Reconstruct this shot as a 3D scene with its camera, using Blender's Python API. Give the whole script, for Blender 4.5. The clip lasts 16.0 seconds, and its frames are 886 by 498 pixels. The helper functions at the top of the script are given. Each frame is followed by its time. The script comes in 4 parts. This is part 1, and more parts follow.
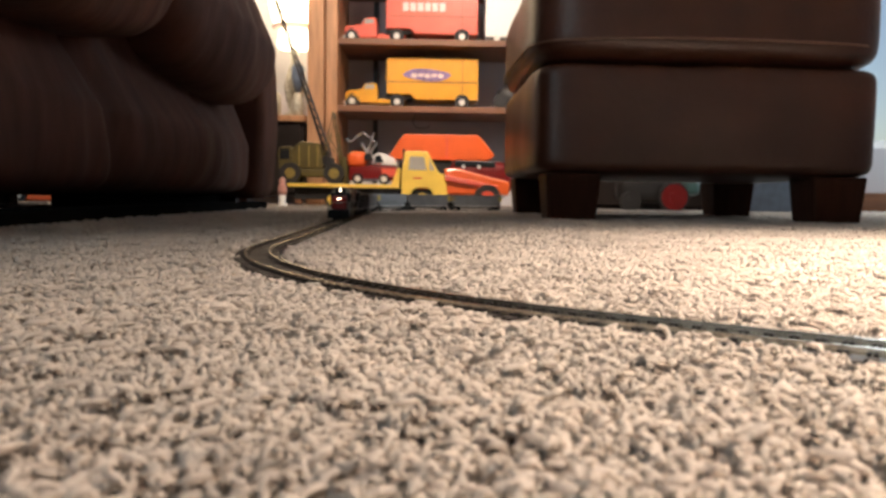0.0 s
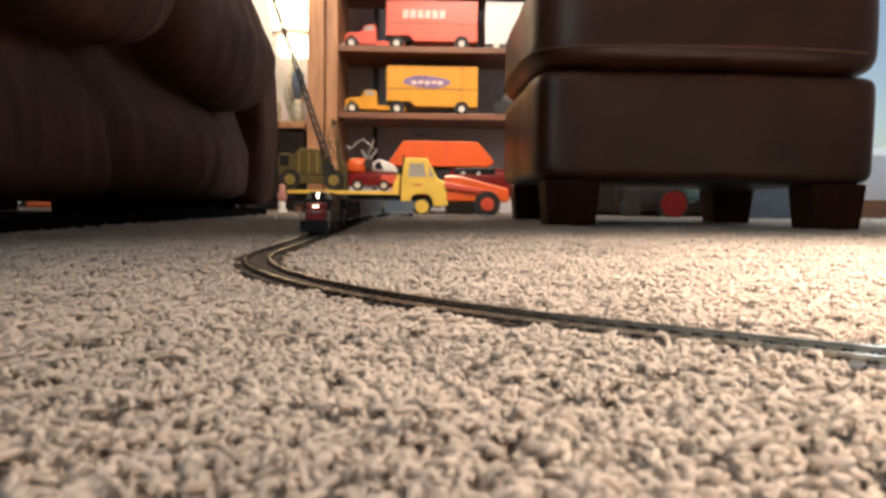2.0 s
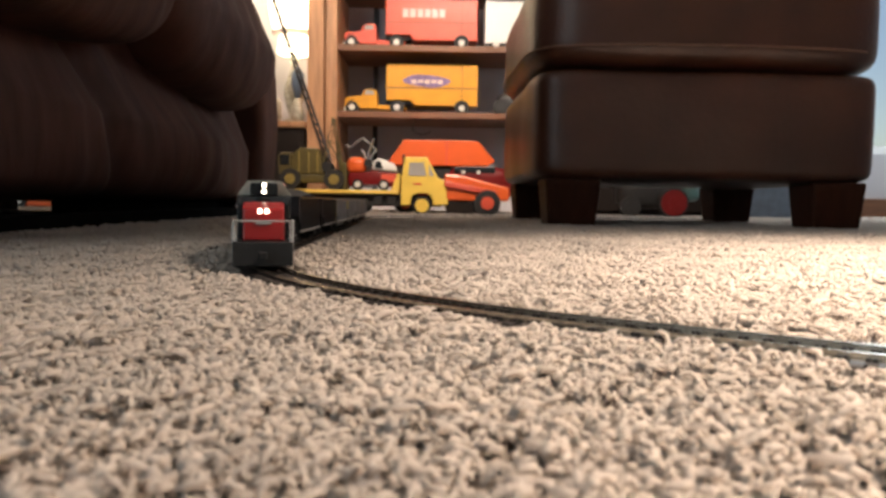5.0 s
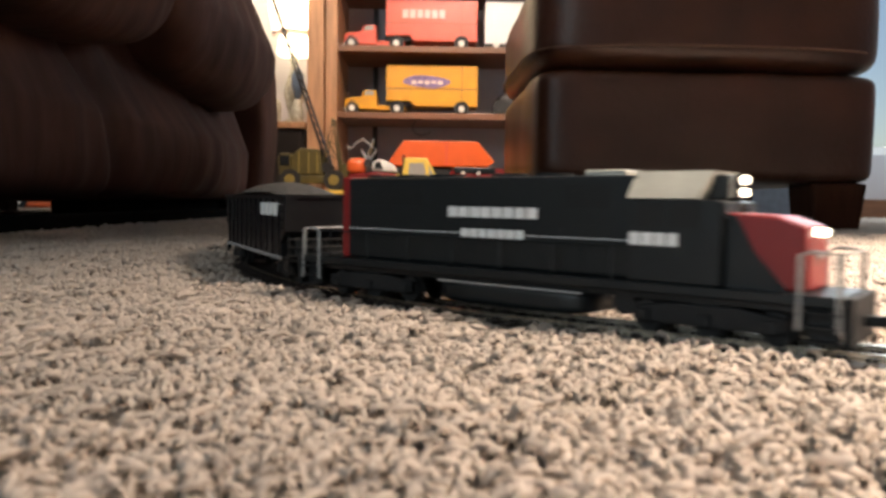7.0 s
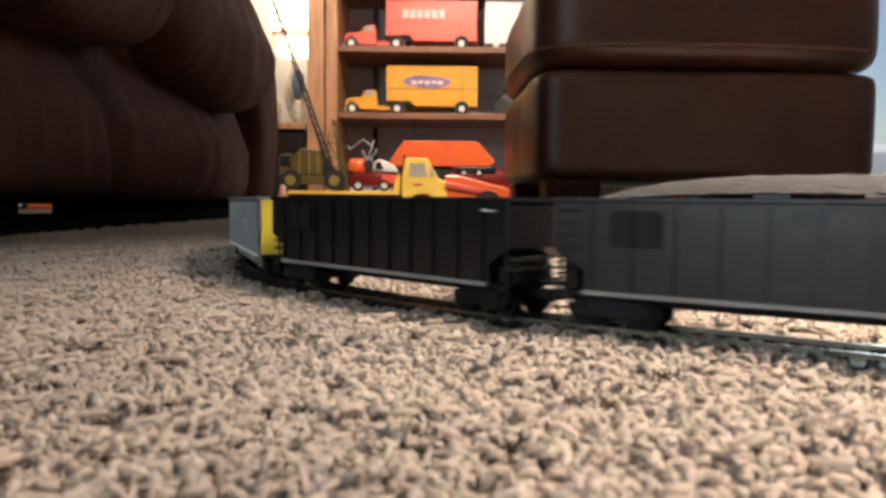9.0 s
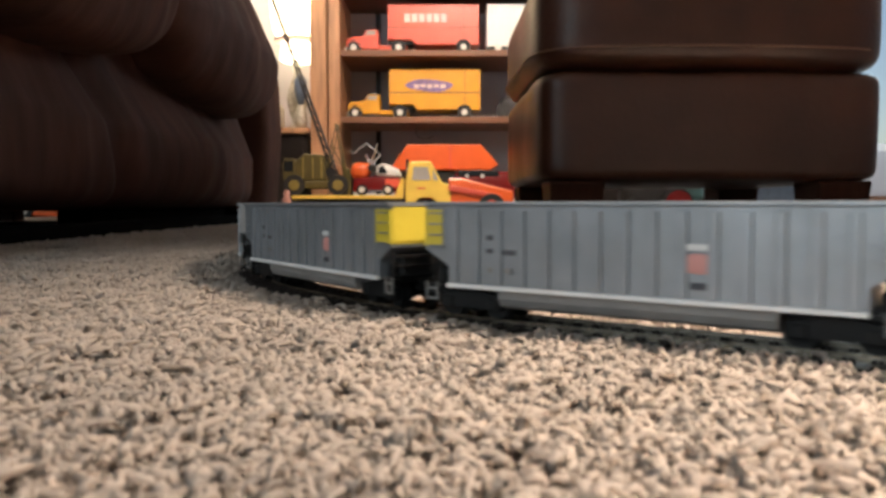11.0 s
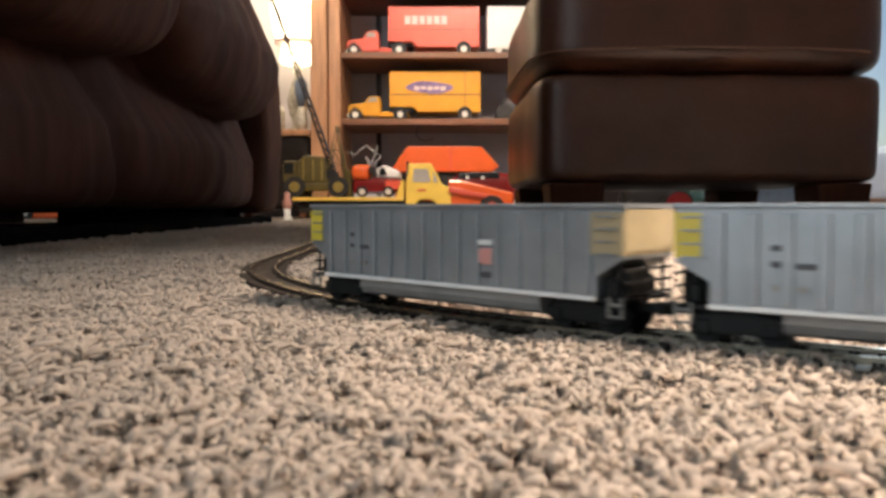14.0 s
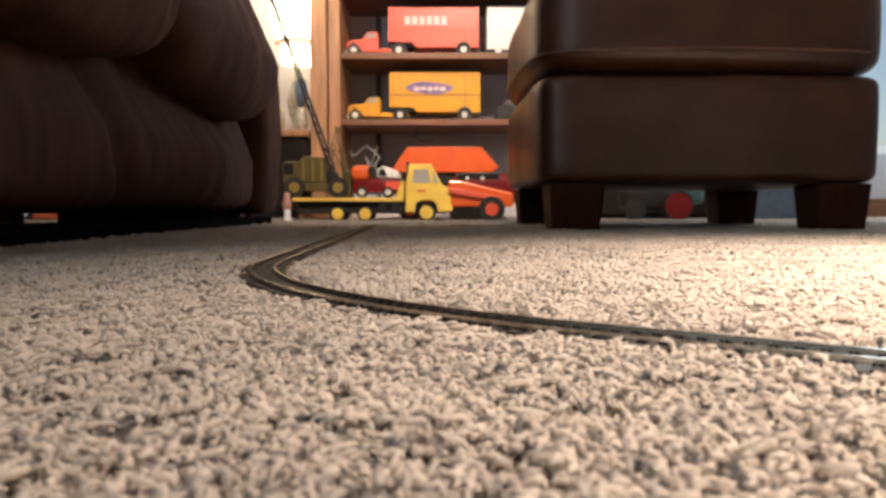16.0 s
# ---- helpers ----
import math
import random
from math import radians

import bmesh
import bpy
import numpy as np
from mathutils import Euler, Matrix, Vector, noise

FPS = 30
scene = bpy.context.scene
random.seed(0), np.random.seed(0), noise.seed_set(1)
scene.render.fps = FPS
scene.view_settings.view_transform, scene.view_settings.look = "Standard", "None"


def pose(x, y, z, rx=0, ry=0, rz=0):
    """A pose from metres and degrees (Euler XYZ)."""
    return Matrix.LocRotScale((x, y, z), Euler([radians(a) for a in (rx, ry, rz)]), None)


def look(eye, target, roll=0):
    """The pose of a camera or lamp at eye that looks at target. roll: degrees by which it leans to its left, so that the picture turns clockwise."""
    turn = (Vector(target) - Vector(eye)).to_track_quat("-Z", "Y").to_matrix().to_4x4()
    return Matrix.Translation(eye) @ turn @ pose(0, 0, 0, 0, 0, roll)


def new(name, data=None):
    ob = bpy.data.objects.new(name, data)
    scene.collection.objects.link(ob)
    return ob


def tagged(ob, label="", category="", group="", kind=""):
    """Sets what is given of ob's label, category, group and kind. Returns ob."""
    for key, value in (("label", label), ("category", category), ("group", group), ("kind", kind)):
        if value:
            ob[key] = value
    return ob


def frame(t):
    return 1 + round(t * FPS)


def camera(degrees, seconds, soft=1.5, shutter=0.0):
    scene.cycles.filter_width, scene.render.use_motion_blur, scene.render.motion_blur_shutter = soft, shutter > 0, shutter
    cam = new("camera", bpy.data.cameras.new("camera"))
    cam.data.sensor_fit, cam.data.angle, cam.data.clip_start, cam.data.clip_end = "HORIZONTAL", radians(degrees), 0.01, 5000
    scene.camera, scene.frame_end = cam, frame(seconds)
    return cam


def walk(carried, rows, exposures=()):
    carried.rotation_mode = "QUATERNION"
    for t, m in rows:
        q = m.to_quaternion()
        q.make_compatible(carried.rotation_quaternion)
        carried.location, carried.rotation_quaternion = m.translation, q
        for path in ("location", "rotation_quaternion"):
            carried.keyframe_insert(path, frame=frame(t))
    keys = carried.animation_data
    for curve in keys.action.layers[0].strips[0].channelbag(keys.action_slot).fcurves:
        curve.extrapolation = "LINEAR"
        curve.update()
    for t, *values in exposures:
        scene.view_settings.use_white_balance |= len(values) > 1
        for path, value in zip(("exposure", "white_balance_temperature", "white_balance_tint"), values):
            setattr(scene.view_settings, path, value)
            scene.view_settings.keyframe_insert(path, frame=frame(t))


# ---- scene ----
cam = camera(60.0, 16.0, soft=3.0, shutter=0.5)
cam.data.dof.use_dof = True
cam.data.dof.focus_distance = 0.55
cam.data.dof.aperture_fstop = 26.0


def aim(x, y, z, pitch, yaw, roll):
    """Camera at (x, y, z) facing +Y, tilted up by pitch, turned right by yaw, rolled by roll (degrees)."""
    return Matrix.Translation((x, y, z)) @ Euler((radians(90 + pitch), 0, radians(-yaw))).to_matrix().to_4x4() @ pose(0, 0, 0, 0, 0, roll)


CAM_ROWS = [
    (0.0, -0.0004, 0.0010, 0.0456, -3.96, 0.38, 0.90),
    (0.5, -0.0004, 0.0010, 0.0456, -3.90, 0.38, 0.95),
    (1.0, -0.0004, 0.0007, 0.0457, -3.64, 0.39, 0.89),
    (1.5, -0.0004, 0.0005, 0.0456, -3.40, 0.41, 0.95),
    (2.0, -0.0004, 0.0007, 0.0457, -3.47, 0.40, 0.93),
    (2.5, -0.0004, 0.0007, 0.0456, -3.53, 0.40, 0.90),
    (3.0, -0.0004, 0.0007, 0.0456, -3.53, 0.40, 0.92),
    (3.5, -0.0004, 0.0007, 0.0456, -3.53, 0.40, 0.92),
    (4.0, -0.0003, 0.0007, 0.0456, -3.53, 0.39, 0.89),
    (6.5, -0.0003, 0.0008, 0.0456, -3.54, 0.39, 0.88),
    (7.0, -0.0003, 0.0008, 0.0455, -3.48, 0.40, 0.89),
    (7.5, -0.0003, 0.0007, 0.0456, -3.47, 0.39, 0.88),
    (8.0, -0.0004, 0.0006, 0.0457, -3.40, 0.46, 0.89),
    (8.5, -0.0003, 0.0007, 0.0456, -3.40, 0.46, 0.87),
    (9.0, -0.0001, 0.0006, 0.0463, -3.50, 0.32, 0.58),
    (11.5, 0.0000, 0.0001, 0.0470, -3.19, -0.00, -0.01),
    (12.0, 0.0000, 0.0001, 0.0470, -3.13, -0.02, 0.00),
    (12.5, 0.0000, 0.0001, 0.0470, -3.09, -0.02, 0.01),
    (13.0, 0.0001, 0.0001, 0.0470, -3.09, -0.02, -0.03),
    (13.5, 0.0000, -0.0000, 0.0470, -3.13, -0.01, -0.01),
    (14.0, -0.0000, -0.0000, 0.0470, -3.12, -0.01, 0.02),
    (14.5, -0.0001, 0.0000, 0.0470, -3.12, -0.02, 0.03),
    (15.0, -0.0000, 0.0000, 0.0470, -3.14, -0.04, -0.01),
    (15.5, -0.0000, 0.0001, 0.0470, -3.13, -0.06, 0.02),
    (16.0, -0.0000, -0.0000, 0.0470, -3.08, 0.00, -0.00),
]
walk(cam, [(r[0], aim(*r[1:])) for r in CAM_ROWS], exposures=[(0.0, 0.0, 6500, 10), (16.0, 0.0, 6500, 10)])

# ---- light ----
world = bpy.data.worlds.new("world")
world.use_nodes = True
scene.world = world
sky = world.node_tree.nodes.new("ShaderNodeTexSky")
sky.sky_type = "NISHITA"
sky.sun_disc = False
sky.sun_elevation = radians(35)
sky.sun_rotation = radians(90)
world.node_tree.nodes["Background"].inputs[1].default_value = 0.1
world.node_tree.links.new(sky.outputs[0], world.node_tree.nodes["Background"].inputs[0])


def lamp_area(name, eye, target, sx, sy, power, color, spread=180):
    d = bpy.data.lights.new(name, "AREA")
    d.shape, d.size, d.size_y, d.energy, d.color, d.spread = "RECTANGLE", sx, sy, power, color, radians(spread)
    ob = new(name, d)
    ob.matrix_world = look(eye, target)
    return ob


def lamp_point(name, p, r, power, color):
    d = bpy.data.lights.new(name, "POINT")
    d.shadow_soft_size, d.energy, d.color = r, power, color
    ob = new(name, d)
    ob.location = p
    return ob


# daylight in the window openings, the table lamp's bulb, two added warm fills
lamp_area("glass_door_daylight", (-1.8, -1.93, 1.10), (-0.2, 0.9, 0.3), 1.2, 1.9, 44, (0.84, 0.95, 1.0))
lamp_area("window_daylight", (1.95, 3.56, 1.05), (0.6, 1.2, 0.3), 0.95, 1.4, 42, (0.80, 0.92, 1.0))
# Added fill with no fixture; brightens the carpet on the right.
lamp_area("carpet_fill", (0.80, 0.27, 0.95), (0.72, 0.32, 0.0), 0.34, 0.34, 54, (1.0, 0.82, 0.67), 89)
# Added narrow fill hung in mid-air to brighten the shelves and toys.
lamp_area("shelf_fill", (0.2, 0.60, 2.15), (-0.02, 3.45, 0.50), 0.5, 0.5, 14.5, (1.0, 0.80, 0.64), 58)
lamp_point("back_lamp_bulb", (-0.58, 3.16, 0.98), 0.06, 6, (1.0, 0.70, 0.40))

# ---- materials ----


def material(name, color, rough=0.6, metal=0.0, vary=0.25, scale=30.0, bump=0.15, bump_scale=200.0, color2=None, coat=0.0,
             stretch=(1, 1, 1), island=0.0, rand=0.0, emit=None, emit_power=0.0, bump_dist=0.002, spec=0.5, through_light=0.0):
    m = bpy.data.materials.new(name)
    m.use_nodes = True
    nt = m.node_tree
    b = nt.nodes["Principled BSDF"]
    b.inputs["Roughness"].default_value = rough
    b.inputs["Metallic"].default_value = metal
    b.inputs["Coat Weight"].default_value = coat
    b.inputs["Specular IOR Level"].default_value = spec
    co = nt.nodes.new("ShaderNodeTexCoord")
    mp = nt.nodes.new("ShaderNodeMapping")
    mp.inputs["Scale"].default_value = stretch
    nt.links.new(co.outputs["Object"], mp.inputs["Vector"])
    n1 = nt.nodes.new("ShaderNodeTexNoise")
    n1.inputs["Scale"].default_value = scale
    n1.inputs["Detail"].default_value = 4
    nt.links.new(mp.outputs[0], n1.inputs["Vector"])
    n2 = nt.nodes.new("ShaderNodeTexNoise")
    n2.inputs["Scale"].default_value = bump_scale
    n2.inputs["Detail"].default_value = 3
    nt.links.new(mp.outputs[0], n2.inputs["Vector"])
    ramp = nt.nodes.new("ShaderNodeMapRange")
    ramp.inputs["From Min"].default_value = 0.3
    ramp.inputs["From Max"].default_value = 0.7
    nt.links.new(n1.outputs["Fac"], ramp.inputs["Value"])
    mix = nt.nodes.new("ShaderNodeMix")
    mix.data_type = "RGBA"
    c1 = (*color, 1)
    c2 = (*color2, 1) if color2 else (*[c * (1 - vary) for c in color], 1)
    mix.inputs[6].default_value = c2
    mix.inputs[7].default_value = c1
    nt.links.new(ramp.outputs[0], mix.inputs[0])
    out = mix.outputs[2]
    if island or rand:
        hsv = nt.nodes.new("ShaderNodeHueSaturation")
        mr = nt.nodes.new("ShaderNodeMapRange")
        k = island or rand
        mr.inputs["To Min"].default_value = 1 - k
        mr.inputs["To Max"].default_value = 1 + k * 0.6
        if island:
            src = nt.nodes.new("ShaderNodeNewGeometry").outputs["Random Per Island"]
        else:
            src = nt.nodes.new("ShaderNodeObjectInfo").outputs["Random"]
        nt.links.new(src, mr.inputs["Value"])
        nt.links.new(mr.outputs[0], hsv.inputs["Value"])
        nt.links.new(out, hsv.inputs["Color"])
        out = hsv.outputs[0]
    nt.links.new(out, b.inputs["Base Color"])
    if bump:
        bp = nt.nodes.new("ShaderNodeBump")
        bp.inputs["Strength"].default_value = bump
        bp.inputs["Distance"].default_value = bump_dist
        nt.links.new(n2.outputs["Fac"], bp.inputs["Height"])
        nt.links.new(bp.outputs[0], b.inputs["Normal"])
    if emit:
        b.inputs["Emission Color"].default_value = (*emit, 1)
        b.inputs["Emission Strength"].default_value = emit_power
    if through_light:
        tr = nt.nodes.new("ShaderNodeBsdfTranslucent")
        mx = nt.nodes.new("ShaderNodeMixShader")
        mx.inputs[0].default_value = through_light
        nt.links.new(out, tr.inputs["Color"])
        nt.links.new(b.outputs[0], mx.inputs[1])
        nt.links.new(tr.outputs[0], mx.inputs[2])
        nt.links.new(mx.outputs[0], nt.nodes["Material Output"].inputs["Surface"])
    return m


M = dict(
    carpet=material("carpet_yarn", (0.71, 0.64, 0.575), 0.95, vary=0.18, scale=9, bump=0.6, bump_scale=900, island=0.08, bump_dist=0.0012, spec=0.03, through_light=0.68),
    carpet_base=material("carpet_base", (0.70, 0.63, 0.56), 0.95, vary=0.2, scale=60, bump=0.9, bump_scale=130, bump_dist=0.012),
    leather=material("brown_leather", (0.039, 0.0130, 0.0062), 0.40, spec=0.28, vary=0.4, scale=9, bump=0.45, bump_scale=70, bump_dist=0.0022),
    leather_dark=material("dark_suede", (0.068, 0.030, 0.021), 0.75, spec=0.10, vary=0.45, scale=10, bump=0.3, bump_scale=20, bump_dist=0.006, stretch=(1, 2.2, 0.6)),
    piping=material("leather_piping", (0.10, 0.042, 0.02), 0.5, vary=0.2),
    foot_wood=material("dark_foot_wood", (0.024, 0.0078, 0.0038), 0.5, spec=0.05, vary=0.3, scale=12, stretch=(6, 6, 1)),
    wall=material("grey_wall_paint", (0.54, 0.53, 0.56), 0.85, vary=0.06, scale=2, bump=0.1, bump_scale=150),
    ceiling=material("ceiling_paint", (0.75, 0.73, 0.70), 0.9, vary=0.05, scale=3),
    pine=material("pine_wood", (0.50, 0.26, 0.13), 0.5, vary=0.35, scale=8, stretch=(7, 7, 0.8), bump=0.2, bump_scale=60),
    shelf_wood=material("shelf_wood", (0.21, 0.085, 0.035), 0.5, vary=0.4, scale=8, stretch=(0.8, 6, 7), bump=0.15, bump_scale=60),
    black_metal=material("black_metal", (0.015, 0.014, 0.014), 0.45, vary=0.3),
    yellow=material("yellow_enamel", (0.74, 0.34, 0.012), 0.3, vary=0.12, scale=15, bump=0.03, coat=0.4),
    yellow2=material("lemon_enamel", (0.92, 0.64, 0.11), 0.35, vary=0.15, scale=15, bump=0.03, coat=0.3),
    orange=material("orange_enamel", (0.80, 0.13, 0.025), 0.3, vary=0.15, scale=15, bump=0.03, coat=0.4),
    red=material("red_enamel", (0.62, 0.045, 0.02), 0.3, vary=0.2, scale=15, bump=0.03, coat=0.4),
    coral=material("faded_red_enamel", (0.74, 0.11, 0.06), 0.28, vary=0.12, scale=15, bump=0.03, coat=0.5),
    olive=material("olive_enamel", (0.10, 0.075, 0.014), 0.5, vary=0.4, scale=25),
    white=material("white_enamel", (0.78, 0.77, 0.74), 0.35, vary=0.06, scale=15, bump=0.03),
    chrome=material("chrome", (0.7, 0.7, 0.7), 0.2, metal=1.0, vary=0.15),
    hub=material("hubcap_white", (0.75, 0.72, 0.66), 0.3, vary=0.15, scale=60),
    rubber=material("black_rubber", (0.018, 0.017, 0.017), 0.75, vary=0.3, scale=60),
    glass_dark=material("toy_window_grey", (0.45, 0.42, 0.38), 0.15, vary=0.2, scale=20),
    purple=material("purple_decal", (0.26, 0.16, 0.34), 0.45, vary=0.5, scale=40),
    pale=material("pale_decal", (0.75, 0.55, 0.50), 0.4, vary=0.2, scale=40),
    shade=material("lamp_shade_cloth", (0.85, 0.78, 0.62), 0.8, vary=0.1, emit=(1.0, 0.82, 0.54), emit_power=10.0),
    rail=material("nickel_brass_rail", (0.46, 0.42, 0.35), 0.26, metal=1.0, vary=0.4, scale=90, bump=0.08),
    roadbed=material("dark_roadbed", (0.026, 0.019, 0.0155), 0.5, spec=0.22, vary=0.35, scale=160, bump=0.35, bump_scale=700, bump_dist=0.0005),
    matte_black=material("matte_black_cloth", (0.004, 0.0035, 0.003), 0.9, spec=0.02, vary=0.3),
    windscreen=material("dark_windscreen", (0.02, 0.022, 0.024), 0.12, vary=0.2, scale=80),
    cabinet=material("dark_cabinet_wood", (0.018, 0.012, 0.010), 0.6, vary=0.3, scale=10, spec=0.2),
    tie=material("black_plastic_tie", (0.018, 0.0135, 0.012), 0.55, spec=0.15, vary=0.3, scale=120, rand=0.15),
    loco=material("locomotive_grey", (0.0050, 0.0066, 0.0072), 0.40, spec=0.22, vary=0.3, scale=40, bump=0.05),
    loco_under=material("grimy_black", (0.008, 0.008, 0.008), 0.6, spec=0.2, vary=0.4, scale=60),
    scarlet=material("scarlet_paint", (0.17, 0.0065, 0.0065), 0.42, spec=0.3, vary=0.2, scale=40, bump=0.04),
    grey_roof=material("pale_grey_roof", (0.34, 0.33, 0.28), 0.5, vary=0.25, scale=60),
    lettering=material("pale_lettering", (0.62, 0.63, 0.62), 0.5, vary=0.2, scale=200),
    silver=material("aluminium_paint", (0.255, 0.275, 0.295), 0.38, metal=0.5, vary=0.28, scale=45, bump=0.06, bump_scale=300),
    coalblack=material("black_car_paint", (0.0045, 0.0045, 0.0052), 0.31, spec=0.42, vary=0.35, scale=40, bump=0.06),
    coal=material("coal_load", (0.026, 0.024, 0.022), 0.8, vary=0.6, scale=300, bump=1.0, bump_scale=500),
    car_yellow=material("yellow_car_panel", (0.55, 0.43, 0.04), 0.45, vary=0.15, scale=60),
    tan=material("tan_end_panel", (0.30, 0.24, 0.14), 0.5, vary=0.2, scale=60),
    tub=material("tub_grey", (0.25, 0.24, 0.23), 0.5, metal=0.2, vary=0.3, scale=60),
    pink=material("pink_emblem", (0.48, 0.22, 0.20), 0.5, vary=0.2, scale=100),
    darkmark=material("dark_stencil", (0.05, 0.05, 0.06), 0.6, vary=0.3, scale=100),
    sill_lit=material("aluminium_sill_highlight", (0.72, 0.72, 0.71), 0.4, metal=0.2, vary=0.15, scale=90),
    step_grey=material("pale_step_edge", (0.26, 0.26, 0.25), 0.45, vary=0.25, scale=200),
    olive_hub=material("dull_yellow_hub", (0.30, 0.22, 0.05), 0.5, vary=0.4, scale=60),
    grab=material("grey_grab_iron", (0.15, 0.15, 0.145), 0.5, vary=0.2, scale=200),
    headlight=material("headlight_glow", (0.9, 0.85, 0.7), 0.3, emit=(1.0, 0.86, 0.66), emit_power=9.0),
    bluegrey=material("bluegrey_plastic", (0.12, 0.16, 0.22), 0.5, vary=0.3),
    teal=material("teal_plastic", (0.05, 0.12, 0.12), 0.5, vary=0.3),
    glasswork=material("cut_glass", (0.55, 0.52, 0.42), 0.15, vary=0.5, scale=60),
    flesh=material("salmon_plastic", (0.60, 0.30, 0.24), 0.5, vary=0.3, scale=60),
)

# ---- mesh helpers ----


def bm_new():
    return bmesh.new()


def add_box(bm, x0, x1, y0, y1, z0, z1, bevel=0.0, segs=2):
    r = bmesh.ops.create_cube(bm, size=1.0)
    m = Matrix.Translation(((x0 + x1) / 2, (y0 + y1) / 2, (z0 + z1) / 2)) @ Matrix.Diagonal((x1 - x0, y1 - y0, z1 - z0, 1))
    bmesh.ops.transform(bm, matrix=m, verts=r["verts"])
    if bevel:
        edges = {e for v in r["verts"] for e in v.link_edges}
        bmesh.ops.bevel(bm, geom=list(edges), offset=bevel, segments=segs, affect="EDGES", profile=0.5)
    return bm


def add_cyl(bm, p0, p1, r, segs=12, r2=None):
    p0, p1 = Vector(p0), Vector(p1)
    d = p1 - p0
    q = d.to_track_quat("Z", "Y").to_matrix().to_4x4()
    bmesh.ops.create_cone(bm, cap_ends=True, segments=segs, radius1=r, radius2=r if r2 is None else r2, depth=d.length,
                          matrix=Matrix.Translation((p0 + p1) / 2) @ q)
    return bm


def add_prism(bm, poly, y0, y1, bevel=0.0):
    """poly: (x, z) outline, pushed from y0 to y1."""
    a = [bm.verts.new((x, y0, z)) for x, z in poly]
    b = [bm.verts.new((x, y1, z)) for x, z in poly]
    n = len(poly)
    faces = [bm.faces.new(a), bm.faces.new(b[::-1])]
    for i in range(n):
        faces.append(bm.faces.new((a[i], b[i], b[(i + 1) % n], a[(i + 1) % n])))
    bmesh.ops.recalc_face_normals(bm, faces=faces)
    if bevel:
        edges = {e for f in faces for e in f.edges}
        bmesh.ops.bevel(bm, geom=list(edges), offset=bevel, segments=2, affect="EDGES", profile=0.5)
    return bm


def add_tube(bm, pts, r, segs=6, closed=False):
    """One continuous round bar along pts."""
    P = [Vector(q) for q in pts]
    n = len(P)
    rings = []
    for i, q in enumerate(P):
        a = P[i - 1] if i or closed else q
        b = P[(i + 1) % n] if i < n - 1 or closed else q
        d = (b - a).normalized()
        ref = Vector((0, 0, 1)) if abs(d.z) < 0.9 else Vector((0, 1, 0))
        e1 = d.cross(ref).normalized()
        e2 = d.cross(e1)
        rings.append([bm.verts.new(q + (e1 * math.cos(2 * math.pi * k / segs) + e2 * math.sin(2 * math.pi * k / segs)) * r) for k in range(segs)])
    for i in range(n if closed else n - 1):
        A, B = rings[i], rings[(i + 1) % n]
        for k in range(segs):
            bm.faces.new((A[k], B[k], B[(k + 1) % segs], A[(k + 1) % segs]))
    if not closed:
        bm.faces.new(rings[0])
        bm.faces.new(rings[-1][::-1])
    return bm


def add_lathe(bm, prof, cx, cy, segs=20):
    """prof: (radius, z) from bottom to top round the upright at (cx, cy)."""
    rings = []
    for r, z in prof:
        rings.append([bm.verts.new((cx + r * math.cos(2 * math.pi * k / segs), cy + r * math.sin(2 * math.pi * k / segs), z)) for k in range(segs)])
    for A, B in zip(rings[:-1], rings[1:]):
        for k in range(segs):
            bm.faces.new((A[k], A[(k + 1) % segs], B[(k + 1) % segs], B[k]))
    bm.faces.new(rings[0][::-1])
    bm.faces.new(rings[-1])
    return bm


def link(name, bm, mat, smooth=False):
    me = bpy.data.meshes.new(name)
    bm.normal_update()
    bm.to_mesh(me)
    bm.free()
    me.materials.append(mat)
    if smooth:
        me.polygons.foreach_set("use_smooth", [True] * len(me.polygons))
    return new(name, me)


def part(name, bm, mat, parent, label="", smooth=False):
    ob = link(name, bm, mat, smooth)
    ob.parent = parent
    if label:
        ob["label"] = label
    return ob


def thing(name, label, category, group="", m=None):
    ob = new(name)
    ob.empty_display_size = 0.05
    if m is not None:
        ob.matrix_basis = m
    return tagged(ob, label, category, group)


def structure(name, bm, mat, label, category, smooth=False):
    return tagged(link(name, bm, mat, smooth), label, category, kind="structure")


def box(x0, x1, y0, y1, z0, z1, bevel=0.0, segs=2):
    return add_box(bm_new(), x0, x1, y0, y1, z0, z1, bevel, segs)


def puffy(x0, x1, y0, y1, z0, z1, power=4.0, nx=28, ny=28, nz=18, noise_amp=0.0, noise_scale=6.0, seed=0.0):
    """A cushion: a superellipsoid box with soft lumps."""
    bm = bm_new()
    bmesh.ops.create_cube(bm, size=2.0)
    bmesh.ops.subdivide_edges(bm, edges=bm.edges[:], cuts=max(nx, ny, nz) - 1, use_grid_fill=True)
    c = Vector(((x0 + x1) / 2, (y0 + y1) / 2, (z0 + z1) / 2))
    h = Vector(((x1 - x0) / 2, (y1 - y0) / 2, (z1 - z0) / 2))
    for v in bm.verts:
        u = v.co.copy()
        k = max(abs(u.x), abs(u.y), abs(u.z))
        n = (abs(u.x) ** power + abs(u.y) ** power + abs(u.z) ** power) ** (1 / power)
        u *= k / n
        p = Vector((c.x + u.x * h.x, c.y + u.y * h.y, c.z + u.z * h.z))
        if noise_amp:
            d = noise.noise(p * noise_scale + Vector((seed, seed, seed))) * noise_amp
            p += u.normalized() * d
        v.co = p
    return bm


# ---- room ----
X0, X1, Y0, Y1, ZC = -2.6, 2.6, -2.0, 3.62, 2.4


